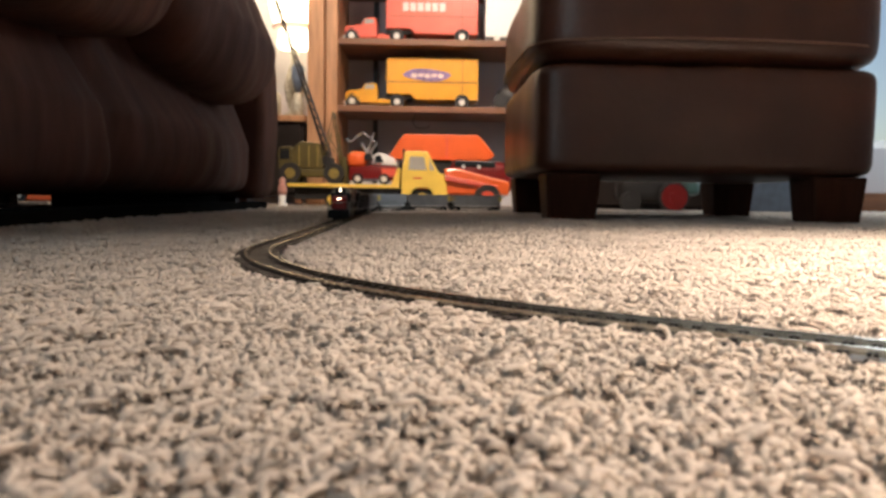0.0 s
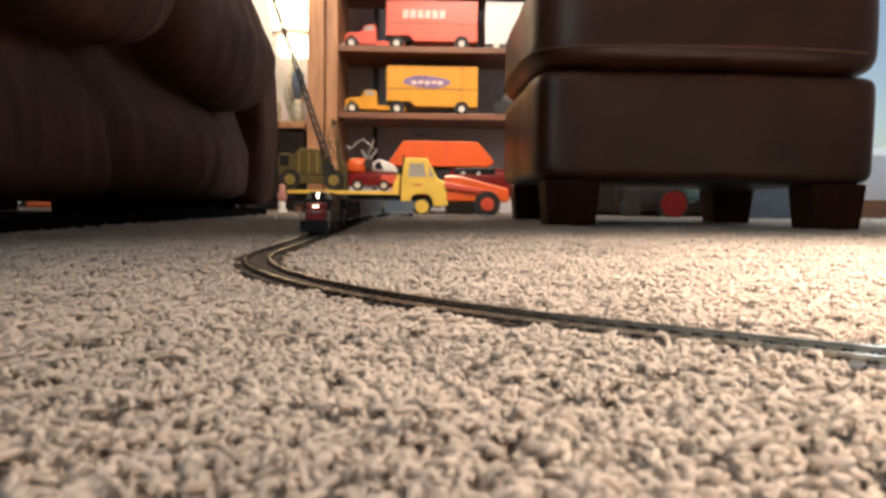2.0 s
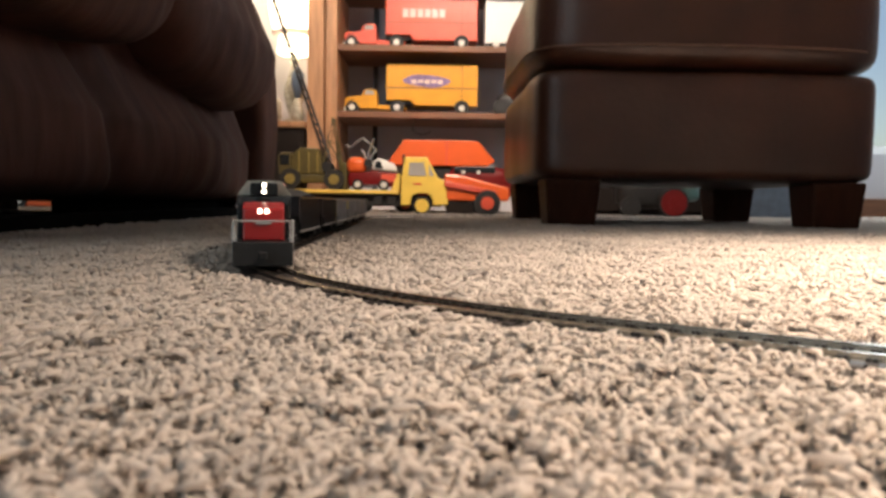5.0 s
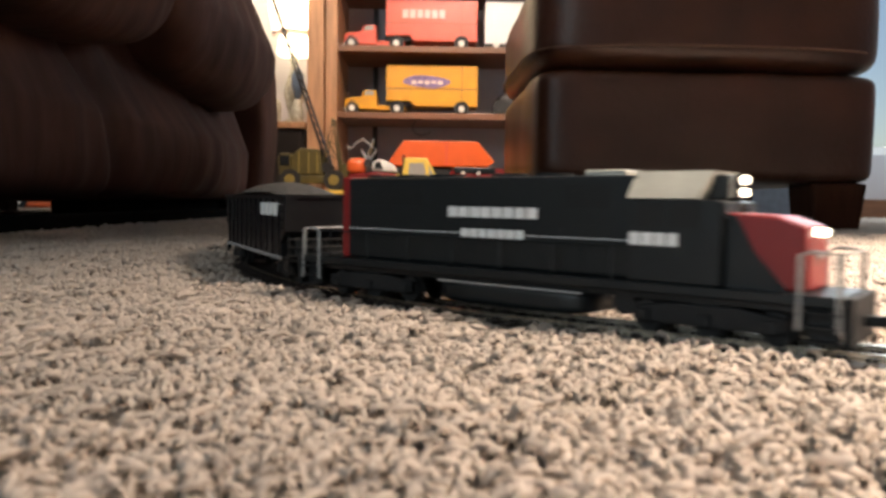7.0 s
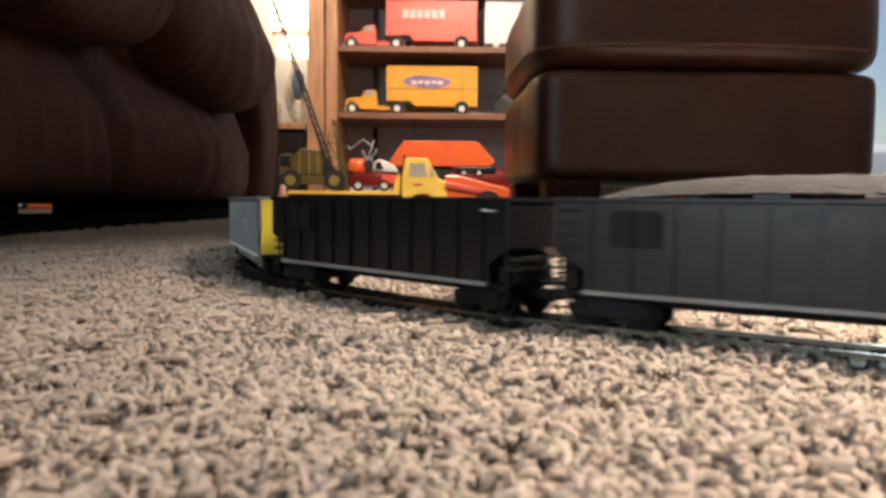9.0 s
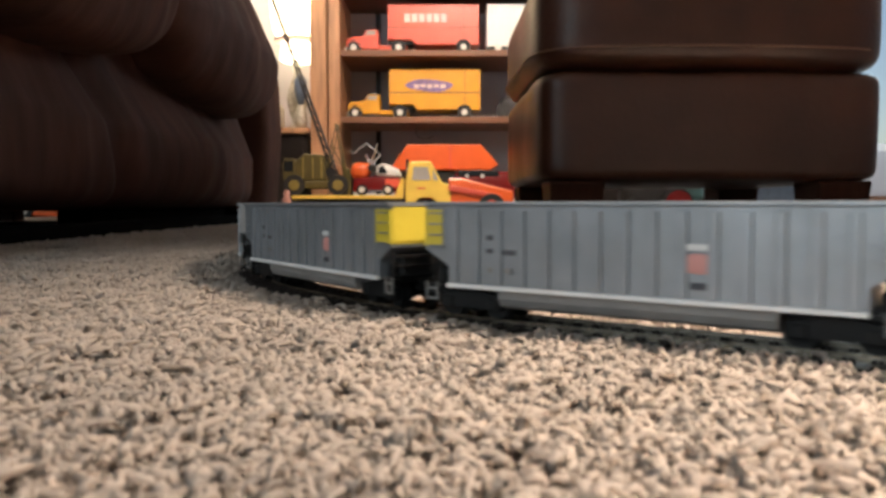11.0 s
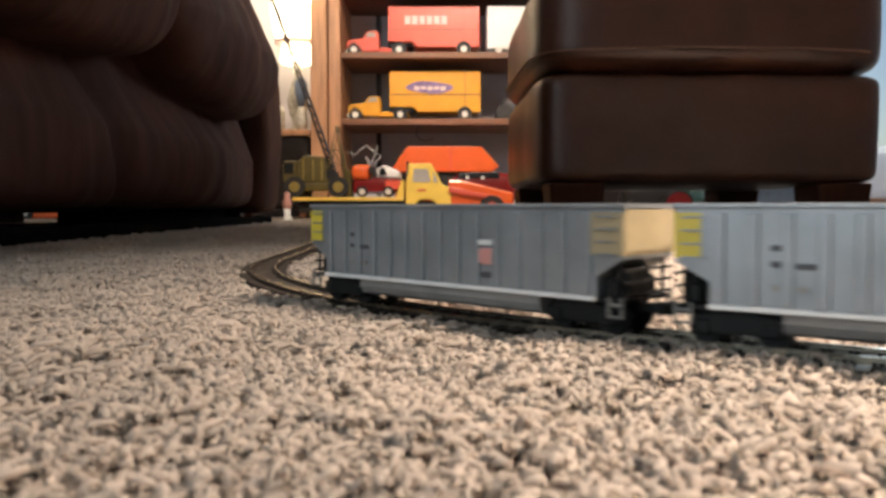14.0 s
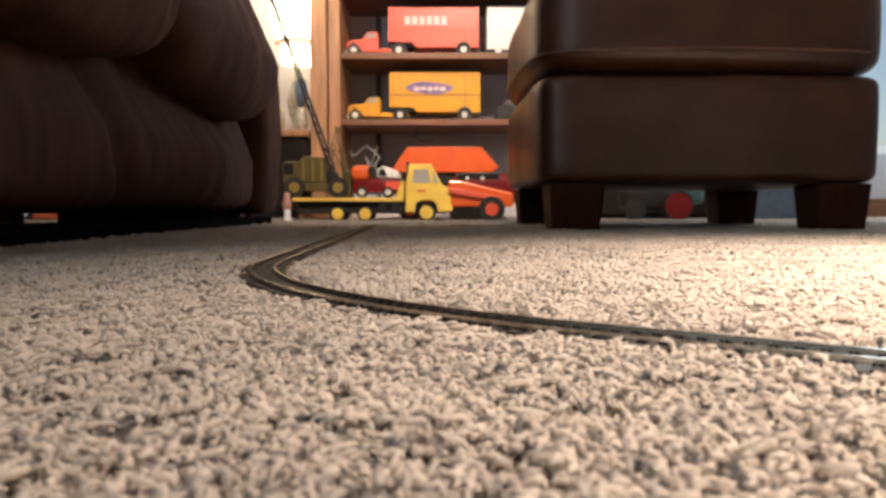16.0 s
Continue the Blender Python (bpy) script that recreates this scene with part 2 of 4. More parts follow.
def build_room():
    structure("floor", box(X0 - 0.1, X1 + 0.1, Y0 - 0.1, Y1 + 0.1, -0.08, -0.004), M["carpet_base"], "beige shag carpet backing over the whole room floor", "floor")
    bm = bm_new()
    add_box(bm, X0 - 0.1, 1.45, Y1, Y1 + 0.1, -0.004, ZC)
    add_box(bm, 2.45, X1 + 0.1, Y1, Y1 + 0.1, -0.004, ZC)
    add_box(bm, 1.45, 2.45, Y1, Y1 + 0.1, -0.004, 0.30)
    add_box(bm, 1.45, 2.45, Y1, Y1 + 0.1, 1.8, ZC)
    structure("wall_north", bm, M["wall"], "pale grey painted back wall with a window", "wall")
    bm = bm_new()
    add_box(bm, X0 - 0.1, -2.4, Y0 - 0.1, Y0, -0.004, ZC)
    add_box(bm, -1.15, X1 + 0.1, Y0 - 0.1, Y0, -0.004, ZC)
    add_box(bm, -2.4, -1.15, Y0 - 0.1, Y0, -0.004, 0.06)
    add_box(bm, -2.4, -1.15, Y0 - 0.1, Y0, 2.1, ZC)
    structure("wall_south", bm, M["wall"], "pale grey painted wall with a glass door opening", "wall")
    structure("wall_west", box(X0 - 0.1, X0, Y0, Y1, -0.004, ZC), M["wall"], "plain pale grey painted side wall", "wall")
    structure("wall_east", box(X1, X1 + 0.1, Y0, Y1, -0.004, ZC), M["wall"], "plain pale grey painted side wall", "wall")
    structure("ceiling", box(X0 - 0.1, X1 + 0.1, Y0 - 0.1, Y1 + 0.1, ZC, ZC + 0.1), M["ceiling"], "white painted ceiling", "ceiling")
    structure("baseboard", box(0.95, X1, Y1 - 0.018, Y1 - 0.001, -0.004, 0.09, 0.004), M["shelf_wood"], "brown wooden baseboard along the back wall", "baseboard")
    for name, x0, x1, y, z0, z1 in (("window_1", -2.4, -1.15, Y0 - 0.07, 0.06, 2.1), ("window_2", 1.45, 2.45, Y1 + 0.03, 0.30, 1.8)):
        w = structure(name, box(x0, x0 + 0.04, y, y + 0.04, z0, z1), M["white"], "white framed window", "window")
        for a, b, c, d in ((x1 - 0.04, x1, z0, z1), (x0 + 0.04, x1 - 0.04, z0, z0 + 0.04), (x0 + 0.04, x1 - 0.04, z1 - 0.04, z1)):
            part("window_frame", box(a, b, y, y + 0.04, c, d), M["white"], w)


build_room()

# ---- railway line ----
TX, TY, TH, TR, TL = -0.1423, 0.6435, radians(-87.92), 0.4675, 0.4431   # start of the near curve, heading, radius, arc length
BACK = 1.27                                                             # straight run before it
BR = 0.457                                                              # far curve radius
RAIL_Z = 0.0035


def line_at(s):
    """Place and heading on the line's centre at s metres from the start of the near curve."""
    if s < -BACK:
        bx, by = TX - BACK * math.cos(TH), TY - BACK * math.sin(TH)
        a = (s + BACK) / BR
        q = math.pi / 2
        over = 0.0
        if -a > q:
            over = (-a - q) * BR
            a = -q
        h = TH + a
        cx, cy = bx - BR * math.sin(TH), by + BR * math.cos(TH)
        return cx + BR * math.sin(h) - over * math.cos(h), cy - BR * math.cos(h) - over * math.sin(h), h
    if s <= 0:
        return TX + s * math.cos(TH), TY + s * math.sin(TH), TH
    a = min(s, TL) / TR
    cx, cy = TX - TR * math.sin(TH), TY + TR * math.cos(TH)
    h = TH + a
    x, y = cx + TR * math.sin(h), cy - TR * math.cos(h)
    if s > TL:
        x, y = x + (s - TL) * math.cos(h), y + (s - TL) * math.sin(h)
    return x, y, h


S_ALL = np.arange(-2.75, 2.2, 0.01)
LINE = np.array([line_at(s)[:2] for s in S_ALL])


def build_line():
    track = thing("toy_train_track", "model railway track with black ties and brass rails", "train track")
    prof = ((-0.0011, 0.001), (-0.0011, 0.0016), (-0.0004, 0.0018), (-0.0004, 0.0029), (-0.0006, 0.0030), (-0.0006, RAIL_Z),
            (0.0006, RAIL_Z), (0.0006, 0.0030), (0.0004, 0.0029), (0.0004, 0.0018), (0.0011, 0.0016), (0.0011, 0.001))
    for side in (-1, 1):
        verts, faces = [], []
        ss = np.arange(-2.7, 2.15, 0.012)
        n = len(prof)
        for s in ss:
            x, y, h = line_at(s)
            nx, ny = math.sin(h), -math.cos(h)
            for o, z in prof:
                w = side * 0.0085 + o
                verts.append((x + nx * w, y + ny * w, z))
        for i in range(len(ss) - 1):
            for k in range(n):
                a, b = i * n + k, i * n + (k + 1) % n
                faces.append((a, b, b + n, a + n))
        me = bpy.data.meshes.new("rail")
        me.from_pydata(verts, [], faces)
        me.materials.append(M["rail"])
        ob = new("rail", me)
        ob.parent = track
        ob["label"] = "thin brass rail"
    verts, faces = [], []
    ss = np.arange(-2.7, 2.15, 0.012)
    for s in ss:
        x, y, h = line_at(s)
        nx, ny = math.sin(h), -math.cos(h)
        for o, z in ((-0.0190, -0.004), (-0.0158, 0.0002), (0.0158, 0.0002), (0.0190, -0.004)):
            verts.append((x + nx * o, y + ny * o, z))
    for i in range(len(ss) - 1):
        for k in range(4):
            a, b = i * 4 + k, i * 4 + (k + 1) % 4
            faces.append((a, b, b + 4, a + 4))
    me = bpy.data.meshes.new("roadbed")
    me.from_pydata(verts, [], faces)
    me.materials.append(M["roadbed"])
    new("roadbed", me).parent = track
    bm = box(-0.00165, 0.00165, -0.0160, 0.0160, -0.0030, 0.0012, 0.0003, 1)
    for y in (-0.0085, 0.0085):
        for dx in (-0.0009, 0.0009):
            add_box(bm, dx - 0.0006, dx + 0.0006, y - 0.0023, y + 0.0023, 0.001, 0.0022)
    first = part("tie", bm, M["tie"], track)
    tie_mesh = first.data
    made = 0
    rest = []
    pitch = 0.0078
    s = -2.7
    while s < 2.15:
        x, y, h = line_at(s)
        if -0.75 < s < 0.95 and made < 290:
            if made == 0:
                ob = first
            else:
                ob = new("tie", tie_mesh)
                ob.parent = track
            ob.matrix_basis = Matrix.Translation((x, y, 0)) @ Matrix.Rotation(h + random.uniform(-0.01, 0.01), 4, "Z")
            made += 1
        else:
            rest.append((x, y, h))
        s += pitch
    bm = bm_new()
    for x, y, h in rest:
        r = bmesh.ops.create_cube(bm, size=1.0)
        bmesh.ops.transform(bm, matrix=Matrix.Translation((x, y, -0.0015)) @ Matrix.Rotation(h, 4, "Z") @ Matrix.Diagonal((0.0033, 0.0304, 0.005, 1)), verts=r["verts"])
    far = part("far_ties", bm, M["tie"], track)
    far["kind"] = "stuff"


build_line()

# ---- carpet pile ----


def pile(y0, y1, step, r, height, rings, sides, lean, seed, strands, clump):
    """Arrays of yarn tufts between two distances."""
    g = np.random.default_rng(seed)
    nx = int(2 * max(0.64 * y1 + 0.12, 2.6 if y0 < 0 else 0.0) / step)
    ny = int((y1 - y0) / step)
    ix, iy = np.meshgrid(np.arange(nx), np.arange(ny))
    x = (ix.ravel() - nx / 2) * step + g.uniform(-0.5, 0.5, nx * ny) * step
    y = y0 + iy.ravel() * step + g.uniform(-0.5, 0.5, nx * ny) * step
    inside = np.abs(x) < 0.64 * y + 0.10
    if y0 < 0:
        # coarse pile over the rest of the room
        keep = ~(inside & (y > 0.07) & (y < 3.29)) & (np.abs(x) < X1 - 0.02)
    else:
        keep = inside
    x, y = x[keep], y[keep]
    near = np.full(len(x), 9.0)
    for i in range(0, len(x), 4000):
        d = np.hypot(x[i:i + 4000, None] - LINE[None, :, 0], y[i:i + 4000, None] - LINE[None, :, 1])
        near[i:i + 4000] = d.min(1)
    keep = near > 0.0198
    x, y, near = x[keep], y[keep], near[keep]
    if strands > 1:
        x, y, near = np.repeat(x, strands), np.repeat(y, strands), np.repeat(near, strands)
    n = len(x)
    # tips gather in clumps, with random strays
    cell = clump
    cx, cy = np.floor(x / cell), np.floor(y / cell)
    h1 = np.modf(np.abs(np.sin(cx * 127.1 + cy * 311.7) * 43758.5453))[0]
    h2 = np.modf(np.abs(np.sin(cx * 269.5 + cy * 183.3) * 43758.5453))[0]
    h3 = np.modf(np.abs(np.sin(cx * 419.2 + cy * 71.9) * 43758.5453))[0]
    dx = ((cx + 0.15 + 0.7 * h1) * cell - x) * 0.32 + g.normal(0, 0.5, n) * lean + (h3 - 0.5) * lean * 1.6
    dy = ((cy + 0.15 + 0.7 * h2) * cell - y) * 0.32 + g.normal(0, 0.5, n) * lean + (h1 - 0.5) * lean * 1.6
    ang, ln = np.arctan2(dy, dx), np.hypot(dx, dy)
    h = height * g.uniform(0.75, 1.1, n) * (0.80 + 0.40 * h3)
    h *= 1 + 0.16 * np.sin(31 * x + 5 * np.sin(23 * y)) * np.sin(27 * y + 4 * np.sin(19 * x))
    h *= np.clip((near - 0.008) / 0.020, 0.5, 1.0)
    rr = r * g.uniform(0.75, 1.25, n)
    hook = g.normal(0, 1.6, n)
    if strands > 1:
        x = x + g.normal(0, 0.26, n) * step
        y = y + g.normal(0, 0.26, n) * step
        spread = g.normal(0, 0.45, n)
        ang = ang + spread
        ln = ln * g.uniform(0.6, 1.5, n) + np.abs(g.normal(0, 0.0018, n))
        h = h * g.uniform(0.82, 1.1, n)
    us = np.array([0, 0.4, 0.72, 0.92, 1]) if rings == 5 else np.linspace(0, 1, rings)
    cen = []
    for u in us:
        a = ang + hook * u
        k = ln * u ** 1.6
        cen.append(np.stack([x + np.cos(a) * k, y + np.sin(a) * k, -0.0042 + h * (u * 1.25 - 0.25 * u * u - 0.34 * u ** 4)], 1))
    cen = np.stack(cen, 1)
    tan = np.gradient(cen, axis=1)
    tan /= np.linalg.norm(tan, axis=2, keepdims=True) + 1e-12
    ref = np.array([1.0, 0.13, 0.0])
    e1 = np.cross(tan, ref)
    e1 /= np.linalg.norm(e1, axis=2, keepdims=True) + 1e-12
    e2 = np.cross(tan, e1)
    prof = np.interp(us, [0, 0.35, 0.78, 0.92, 0.975, 1.0], [0.8, 1.0, 1.1, 0.95, 0.65, 0.3])
    ph = g.uniform(0, 6.28, n)
    V = []
    for k in range(sides):
        a = ph[:, None] + 2 * np.pi * k / sides + us[None, :] * 2.2
        rad = rr[:, None] * prof[None, :] * (1 + 0.12 * ((k % 2) * 2 - 1))
        V.append(cen + (np.cos(a) * rad)[..., None] * e1 + (np.sin(a) * rad)[..., None] * e2)
    V = np.stack(V, 2).reshape(n, rings * sides, 3)
    quads = []
    for i in range(rings - 1):
        for k in range(sides):
            quads.append((i * sides + k, i * sides + (k + 1) % sides, (i + 1) * sides + (k + 1) % sides, (i + 1) * sides + k))
    Q = np.array(quads)
    faces = (Q[None] + (np.arange(n) * rings * sides)[:, None, None]).reshape(-1, 4)
    return V.reshape(-1, 3), faces


def build_pile():
    vs, fs, off = [], [], 0
    for spec in ((0.07, 0.38, 0.0044, 0.00098, 0.0098, 5, 3, 0.0038, 1, 5, 0.0140), (0.38, 0.85, 0.0037, 0.00145, 0.0084, 5, 3, 0.0046, 2, 1, 0.0140),
                 (0.85, 1.65, 0.0066, 0.0027, 0.0074, 4, 3, 0.0056, 3, 1, 0.017), (1.65, 3.30, 0.0115, 0.0046, 0.0066, 3, 3, 0.007, 4, 1, 0.026),
                 (Y0, Y1, 0.030, 0.0085, 0.0062, 3, 3, 0.012, 5, 1, 0.05)):
        V, Fc = pile(*spec)
        vs.append(V)
        fs.append(Fc + off)
        off += len(V)
    V, Fc = np.concatenate(vs), np.concatenate(fs)
    me = bpy.data.meshes.new("carpet_pile")
    me.vertices.add(len(V))
    me.vertices.foreach_set("co", V.astype(np.float32).ravel())
    me.loops.add(Fc.size)
    me.loops.foreach_set("vertex_index", Fc.astype(np.int32).ravel())
    me.polygons.add(len(Fc))
    me.polygons.foreach_set("loop_start", np.arange(0, Fc.size, 4, dtype=np.int32))
    me.polygons.foreach_set("use_smooth", np.ones(len(Fc), dtype=bool))
    me.update(calc_edges=True)
    me.materials.append(M["carpet"])
    tagged(new("carpet_pile", me), "beige twisted-yarn shag carpet pile", "carpet", kind="stuff")


build_pile()

# ---- seating ----


def build_ottoman():
    ot = thing("ottoman", "brown leather ottoman with a thick cushion top on block feet", "ottoman")
    ot.matrix_basis = pose(0.551, 1.925, 0, 0, 0, 1.0)
    w, d = 0.361, 0.345
    part("base", puffy(-w, w, -d, d, 0.094, 0.325, 14, 40, 40, 20, 0.004, 7.0), M["leather"], ot, "smooth brown leather base", True)
    cu = part("cushion", puffy(-w - 0.012, w + 0.018, -d - 0.012, d + 0.012, 0.318, 0.53, 7, 40, 40, 20, 0.007, 5.0, 3.1), M["leather"], ot, "puffed brown leather top cushion", True)
    bm = bm_new()
    pts = []
    for k in range(96):
        t = 2 * math.pi * k / 96
        c, s = math.cos(t), math.sin(t)
        q = (abs(c) ** 7 + abs(s) ** 7) ** (-1 / 7)
        pts.append(((w + 0.0135) * c * q, (d + 0.0135) * s * q, 0.366 + 0.003 * math.sin(3 * t)))
    add_tube(bm, pts, 0.0026, 6, True)
    part("piping", bm, M["piping"], cu, "pale stitched piping", True)
    for sx in (-1, 1):
        for sy in (-1, 1):
            bm = bm_new()
            cx, cy = sx * (w - 0.082), sy * (d - 0.070)
            r = bmesh.ops.create_cone(bm, cap_ends=True, segments=4, radius1=0.070, radius2=0.082, depth=0.104,
                                      matrix=Matrix.Translation((cx, cy, 0.046)) @ Matrix.Rotation(radians(45), 4, "Z"))
            bmesh.ops.bevel(bm, geom=bm.edges[:], offset=0.006, segments=2, affect="EDGES", profile=0.5)
            part("foot", bm, M["foot_wood"], ot, "dark tapered wooden block foot")


def build_sofa():
    so = thing("recliner_sofa", "dark brown suede recliner sofa with overstuffed pads", "sofa")
    bm = puffy(-1.35, -0.500, 0.35, 2.16, 0.040, 0.50, 14, 84, 84, 30, 0.0)
    for v in bm.verts:
        p = v.co
        if p.x > -0.8:
            fall = min(1.0, max(0.0, (0.34 - p.z) / 0.22))
            k = (0.016 * noise.noise(Vector((p.y * 11, p.z * 1.2, 2.0))) + 0.010 * noise.noise(Vector((p.y * 24, p.z * 1.5, 5.0)))) * (0.3 + 0.5 * fall)
            k += 0.018 * noise.noise(Vector((p.y * 3.5, p.z * 3, 7.0)))
            k += 0.042 * math.exp(-((p.y - 1.52) / 0.30) ** 2) * math.exp(-((p.z - 0.13) / 0.10) ** 2)
            k -= 0.030 * math.exp(-((p.y - 1.16 - 0.3 * (0.25 - p.z)) / 0.035) ** 2)
            k -= 0.050 * min(1.0, max(0.0, (p.z - 0.17) / 0.12))
            p.x += k
    part("front_panel", bm, M["leather_dark"], so, "pleated dark brown suede front", True)
    for y0, y1, z0, z1, x1, pw, sd in ((0.20, 1.36, 0.258, 0.72, -0.410, 3.8, 0.0), (1.29, 2.08, 0.250, 0.70, -0.402, 2.9, 4.0)):
        bm = puffy(-0.64, x1, y0, y1, z0, z1, pw, 44, 44, 44, 0.010, 6.0, sd)
        for v in bm.verts:
            p = v.co
            if p.z > 0.40:
                p.x -= 0.40 * (p.z - 0.40)
            p.x += 0.006 * noise.noise(Vector((p.y * 14, p.z * 14, sd)))
        part("pad", bm, M["leather_dark"], so, "bulging suede pad", True)
    bm = bm_new()
    add_prism(bm, ((-1.35, 0.03), (-0.498, 0.03), (-0.480, 0.25), (-0.487, 0.42), (-0.535, 0.56), (-0.60, 0.72), (-1.35, 0.72)), 2.14, 2.33, 0.03)
    part("end_panel", bm, M["leather_dark"], so, "upright side panel", True)
    part("plinth_rail", box(-0.56, -0.512, 0.36, 2.30, -0.004, 0.021, 0.004), M["matte_black"], so, "black base rail")
    # Black block added to keep the gap under the sofa dark.
    part("under_frame", box(-0.66, -0.60, 1.31, 2.28, 0.0, 0.052, 0.004), M["matte_black"], so)
    for y in (0.7, 1.42, 1.62, 2.2):
        part("leg", box(-0.68, -0.61, y, y + 0.06, -0.004, 0.06, 0.006), M["foot_wood"], so)
        part("leg", box(-1.3, -1.23, y, y + 0.06, -0.004, 0.06, 0.006), M["foot_wood"], so)


build_ottoman()
build_sofa()
# ---- shelves and toys behind ----


def wheel(parent, x, y0, y1, z, r, hubmat, name="wheel", hub_r=0.55, arch=False):
    if arch:
        # Solid black disc stands in for the dark hollow round the wheel.
        part("wheel_arch", add_cyl(bm_new(), (x, y0 + 0.006, z + 0.002), (x, y1 + 0.006, z + 0.002), r * 1.22, 24), M["rubber"], parent)
    w = part(name, add_cyl(bm_new(), (x, y0, z), (x, y1, z), r, 24), M["rubber"], parent)
    bmesh_edge = bm_new()
    add_cyl(bmesh_edge, (x, y0 - 0.004, z), (x, y0 + 0.002, z), r * hub_r, 20)
    add_cyl(bmesh_edge, (x, y0 - 0.007, z), (x, y0 - 0.003, z), r * hub_r * 0.45, 14)
    part("hub", bmesh_edge, hubmat, w, "round hubcap")
    return w


def build_shelving():
    sh = thing("shelving_unit", "brown wooden shelves on black wall standards", "shelf")
    for z in (0.416, 0.69, 0.955):
        part("shelf", box(-0.425, 1.1, 3.22, 3.6, z - 0.026, z, 0.003), M["shelf_wood"], sh)
    for x in (-0.30, 0.52):
        part("standard", box(x - 0.011, x + 0.011, 3.596, 3.618, 0.10, 1.5), M["black_metal"], sh, "black slotted standard")
    post = thing("shelf_post", "rough orange pine shelf post", "wooden post")
    part("front_board", box(-0.545, -0.478, 3.18, 3.30, -0.004, 2.0, 0.005), M["pine"], post)
    part("back_board", box(-0.474, -0.425, 3.20, 3.60, -0.004, 2.0, 0.005), M["pine"], post)


def semi(name, label, mat_c, x, y, z, logo):
    """A pressed-steel toy semi facing -x; origin at the front bumper on the shelf."""
    t = thing(name, label, "toy truck", "toy semi trucks on the shelves", pose(x, y, z))
    m = mat_c
    cab = bm_new()
    add_prism(cab, ((0.0, 0.022), (0.0, 0.062), (0.012, 0.072), (0.07, 0.078), (0.085, 0.105), (0.135, 0.105), (0.14, 0.072), (0.14, 0.022)), 0.02, 0.12, 0.005)
    c = part("cab", cab, m, t, "rounded cab with bonnet")
    part("windscreen", add_prism(bm_new(), ((0.083, 0.082), (0.091, 0.1), (0.125, 0.1), (0.125, 0.082)), 0.017, 0.0195), M["glass_dark"], c)
    part("roof_lights", box(0.092, 0.128, 0.04, 0.1, 0.104, 0.112, 0.003), M["black_metal"] if m is M["yellow"] else m, c)
    part("bumper", box(-0.006, 0.004, 0.018, 0.122, 0.016, 0.032, 0.003), M["white"], c)
    part("chassis", box(0.12, 0.26, 0.03, 0.11, 0.02, 0.042, 0.003), m, t)
    part("coupling_plate", box(0.175, 0.285, 0.02, 0.12, 0.04, 0.057, 0.004), M["rubber"], t)
    part("fender", add_prism(bm_new(), ((0.002, 0.03), (0.012, 0.052), (0.05, 0.056), (0.066, 0.03), (0.06, 0.03), (0.05, 0.046), (0.02, 0.046), (0.01, 0.03)), 0.008, 0.03, 0.0), m, c)
    tr = bm_new()
    add_prism(tr, ((0.178, 0.058), (0.178, 0.21), (0.568, 0.21), (0.568, 0.036), (0.30, 0.036), (0.28, 0.058)), 0.0, 0.14, 0.004)
    b = part("trailer", tr, m, t, "tall box trailer")
    part("moulding", box(0.182, 0.565, -0.002, 0.002, 0.108, 0.112), M["shelf_wood"], b)
    part("door_line", box(0.5, 0.502, -0.0015, 0.002, 0.04, 0.206), M["shelf_wood"], b)
    if logo == "oval":
        bm = bm_new()
        poly = [(0.35 + 0.098 * math.cos(a) + 0.01 * math.sin(3 * a), 0.14 + 0.026 * math.sin(a) - 0.06 * (0.098 * math.cos(a))) for a in [k * math.pi / 12 for k in range(24)]]
        add_prism(bm, poly, -0.003, 0.001)
        part("emblem", bm, M["purple"], b, "purple oval emblem")
        for k in range(5):
            part("lettering_bar", box(0.285 + 0.028 * k, 0.307 + 0.028 * k, -0.0045, -0.002, 0.128 + 0.004 * (k % 2), 0.144), M["pale"], b)
    else:
        for k in range(6):
            part("lettering_bar", box(0.25 + 0.031 * k, 0.274 + 0.031 * k, -0.003, 0.001, 0.132, 0.166), M["pale"], b, "worn pale lettering bar")
    for wx, yy in ((0.033, 0.004), (0.225, -0.004), (0.50, -0.010)):
        wheel(t, wx, yy, yy + 0.03, 0.026, 0.026, M["hub"], hub_r=0.5, arch=True)
        wheel(t, wx, 0.105, 0.135, 0.026, 0.026, M["hub"])
    return t


def build_white_truck():
    t = thing("toy_truck", "white box toy truck with black wheels on the shelf", "toy truck", m=pose(0.185, 3.30, 0.69))
    part("body", box(0.0, 0.30, 0.0, 0.14, 0.03, 0.21, 0.004), M["white"], t)
    part("chassis", box(0.0, 0.32, 0.01, 0.13, 0.012, 0.032), M["black_metal"], t)
    for x in (0.05, 0.24):
        wheel(t, x, 0.004, 0.034, 0.026, 0.026, M["hub"])
    t2 = thing("toy_tractor", "small dark toy tractor on the shelf", "toy tractor", m=pose(0.225, 3.30, 0.416))
    part("body", puffy(0.02, 0.14, 0.02, 0.1, 0.02, 0.10, 4, 8, 8, 8), M["black_metal"], t2, "", True)
    part("seat", box(0.05, 0.09, 0.03, 0.09, 0.09, 0.135, 0.006), M["rubber"], t2)
    wheel(t2, 0.035, 0.0, 0.025, 0.035, 0.035, M["black_metal"])
    wheel(t2, 0.12, 0.0, 0.025, 0.028, 0.028, M["grab"])


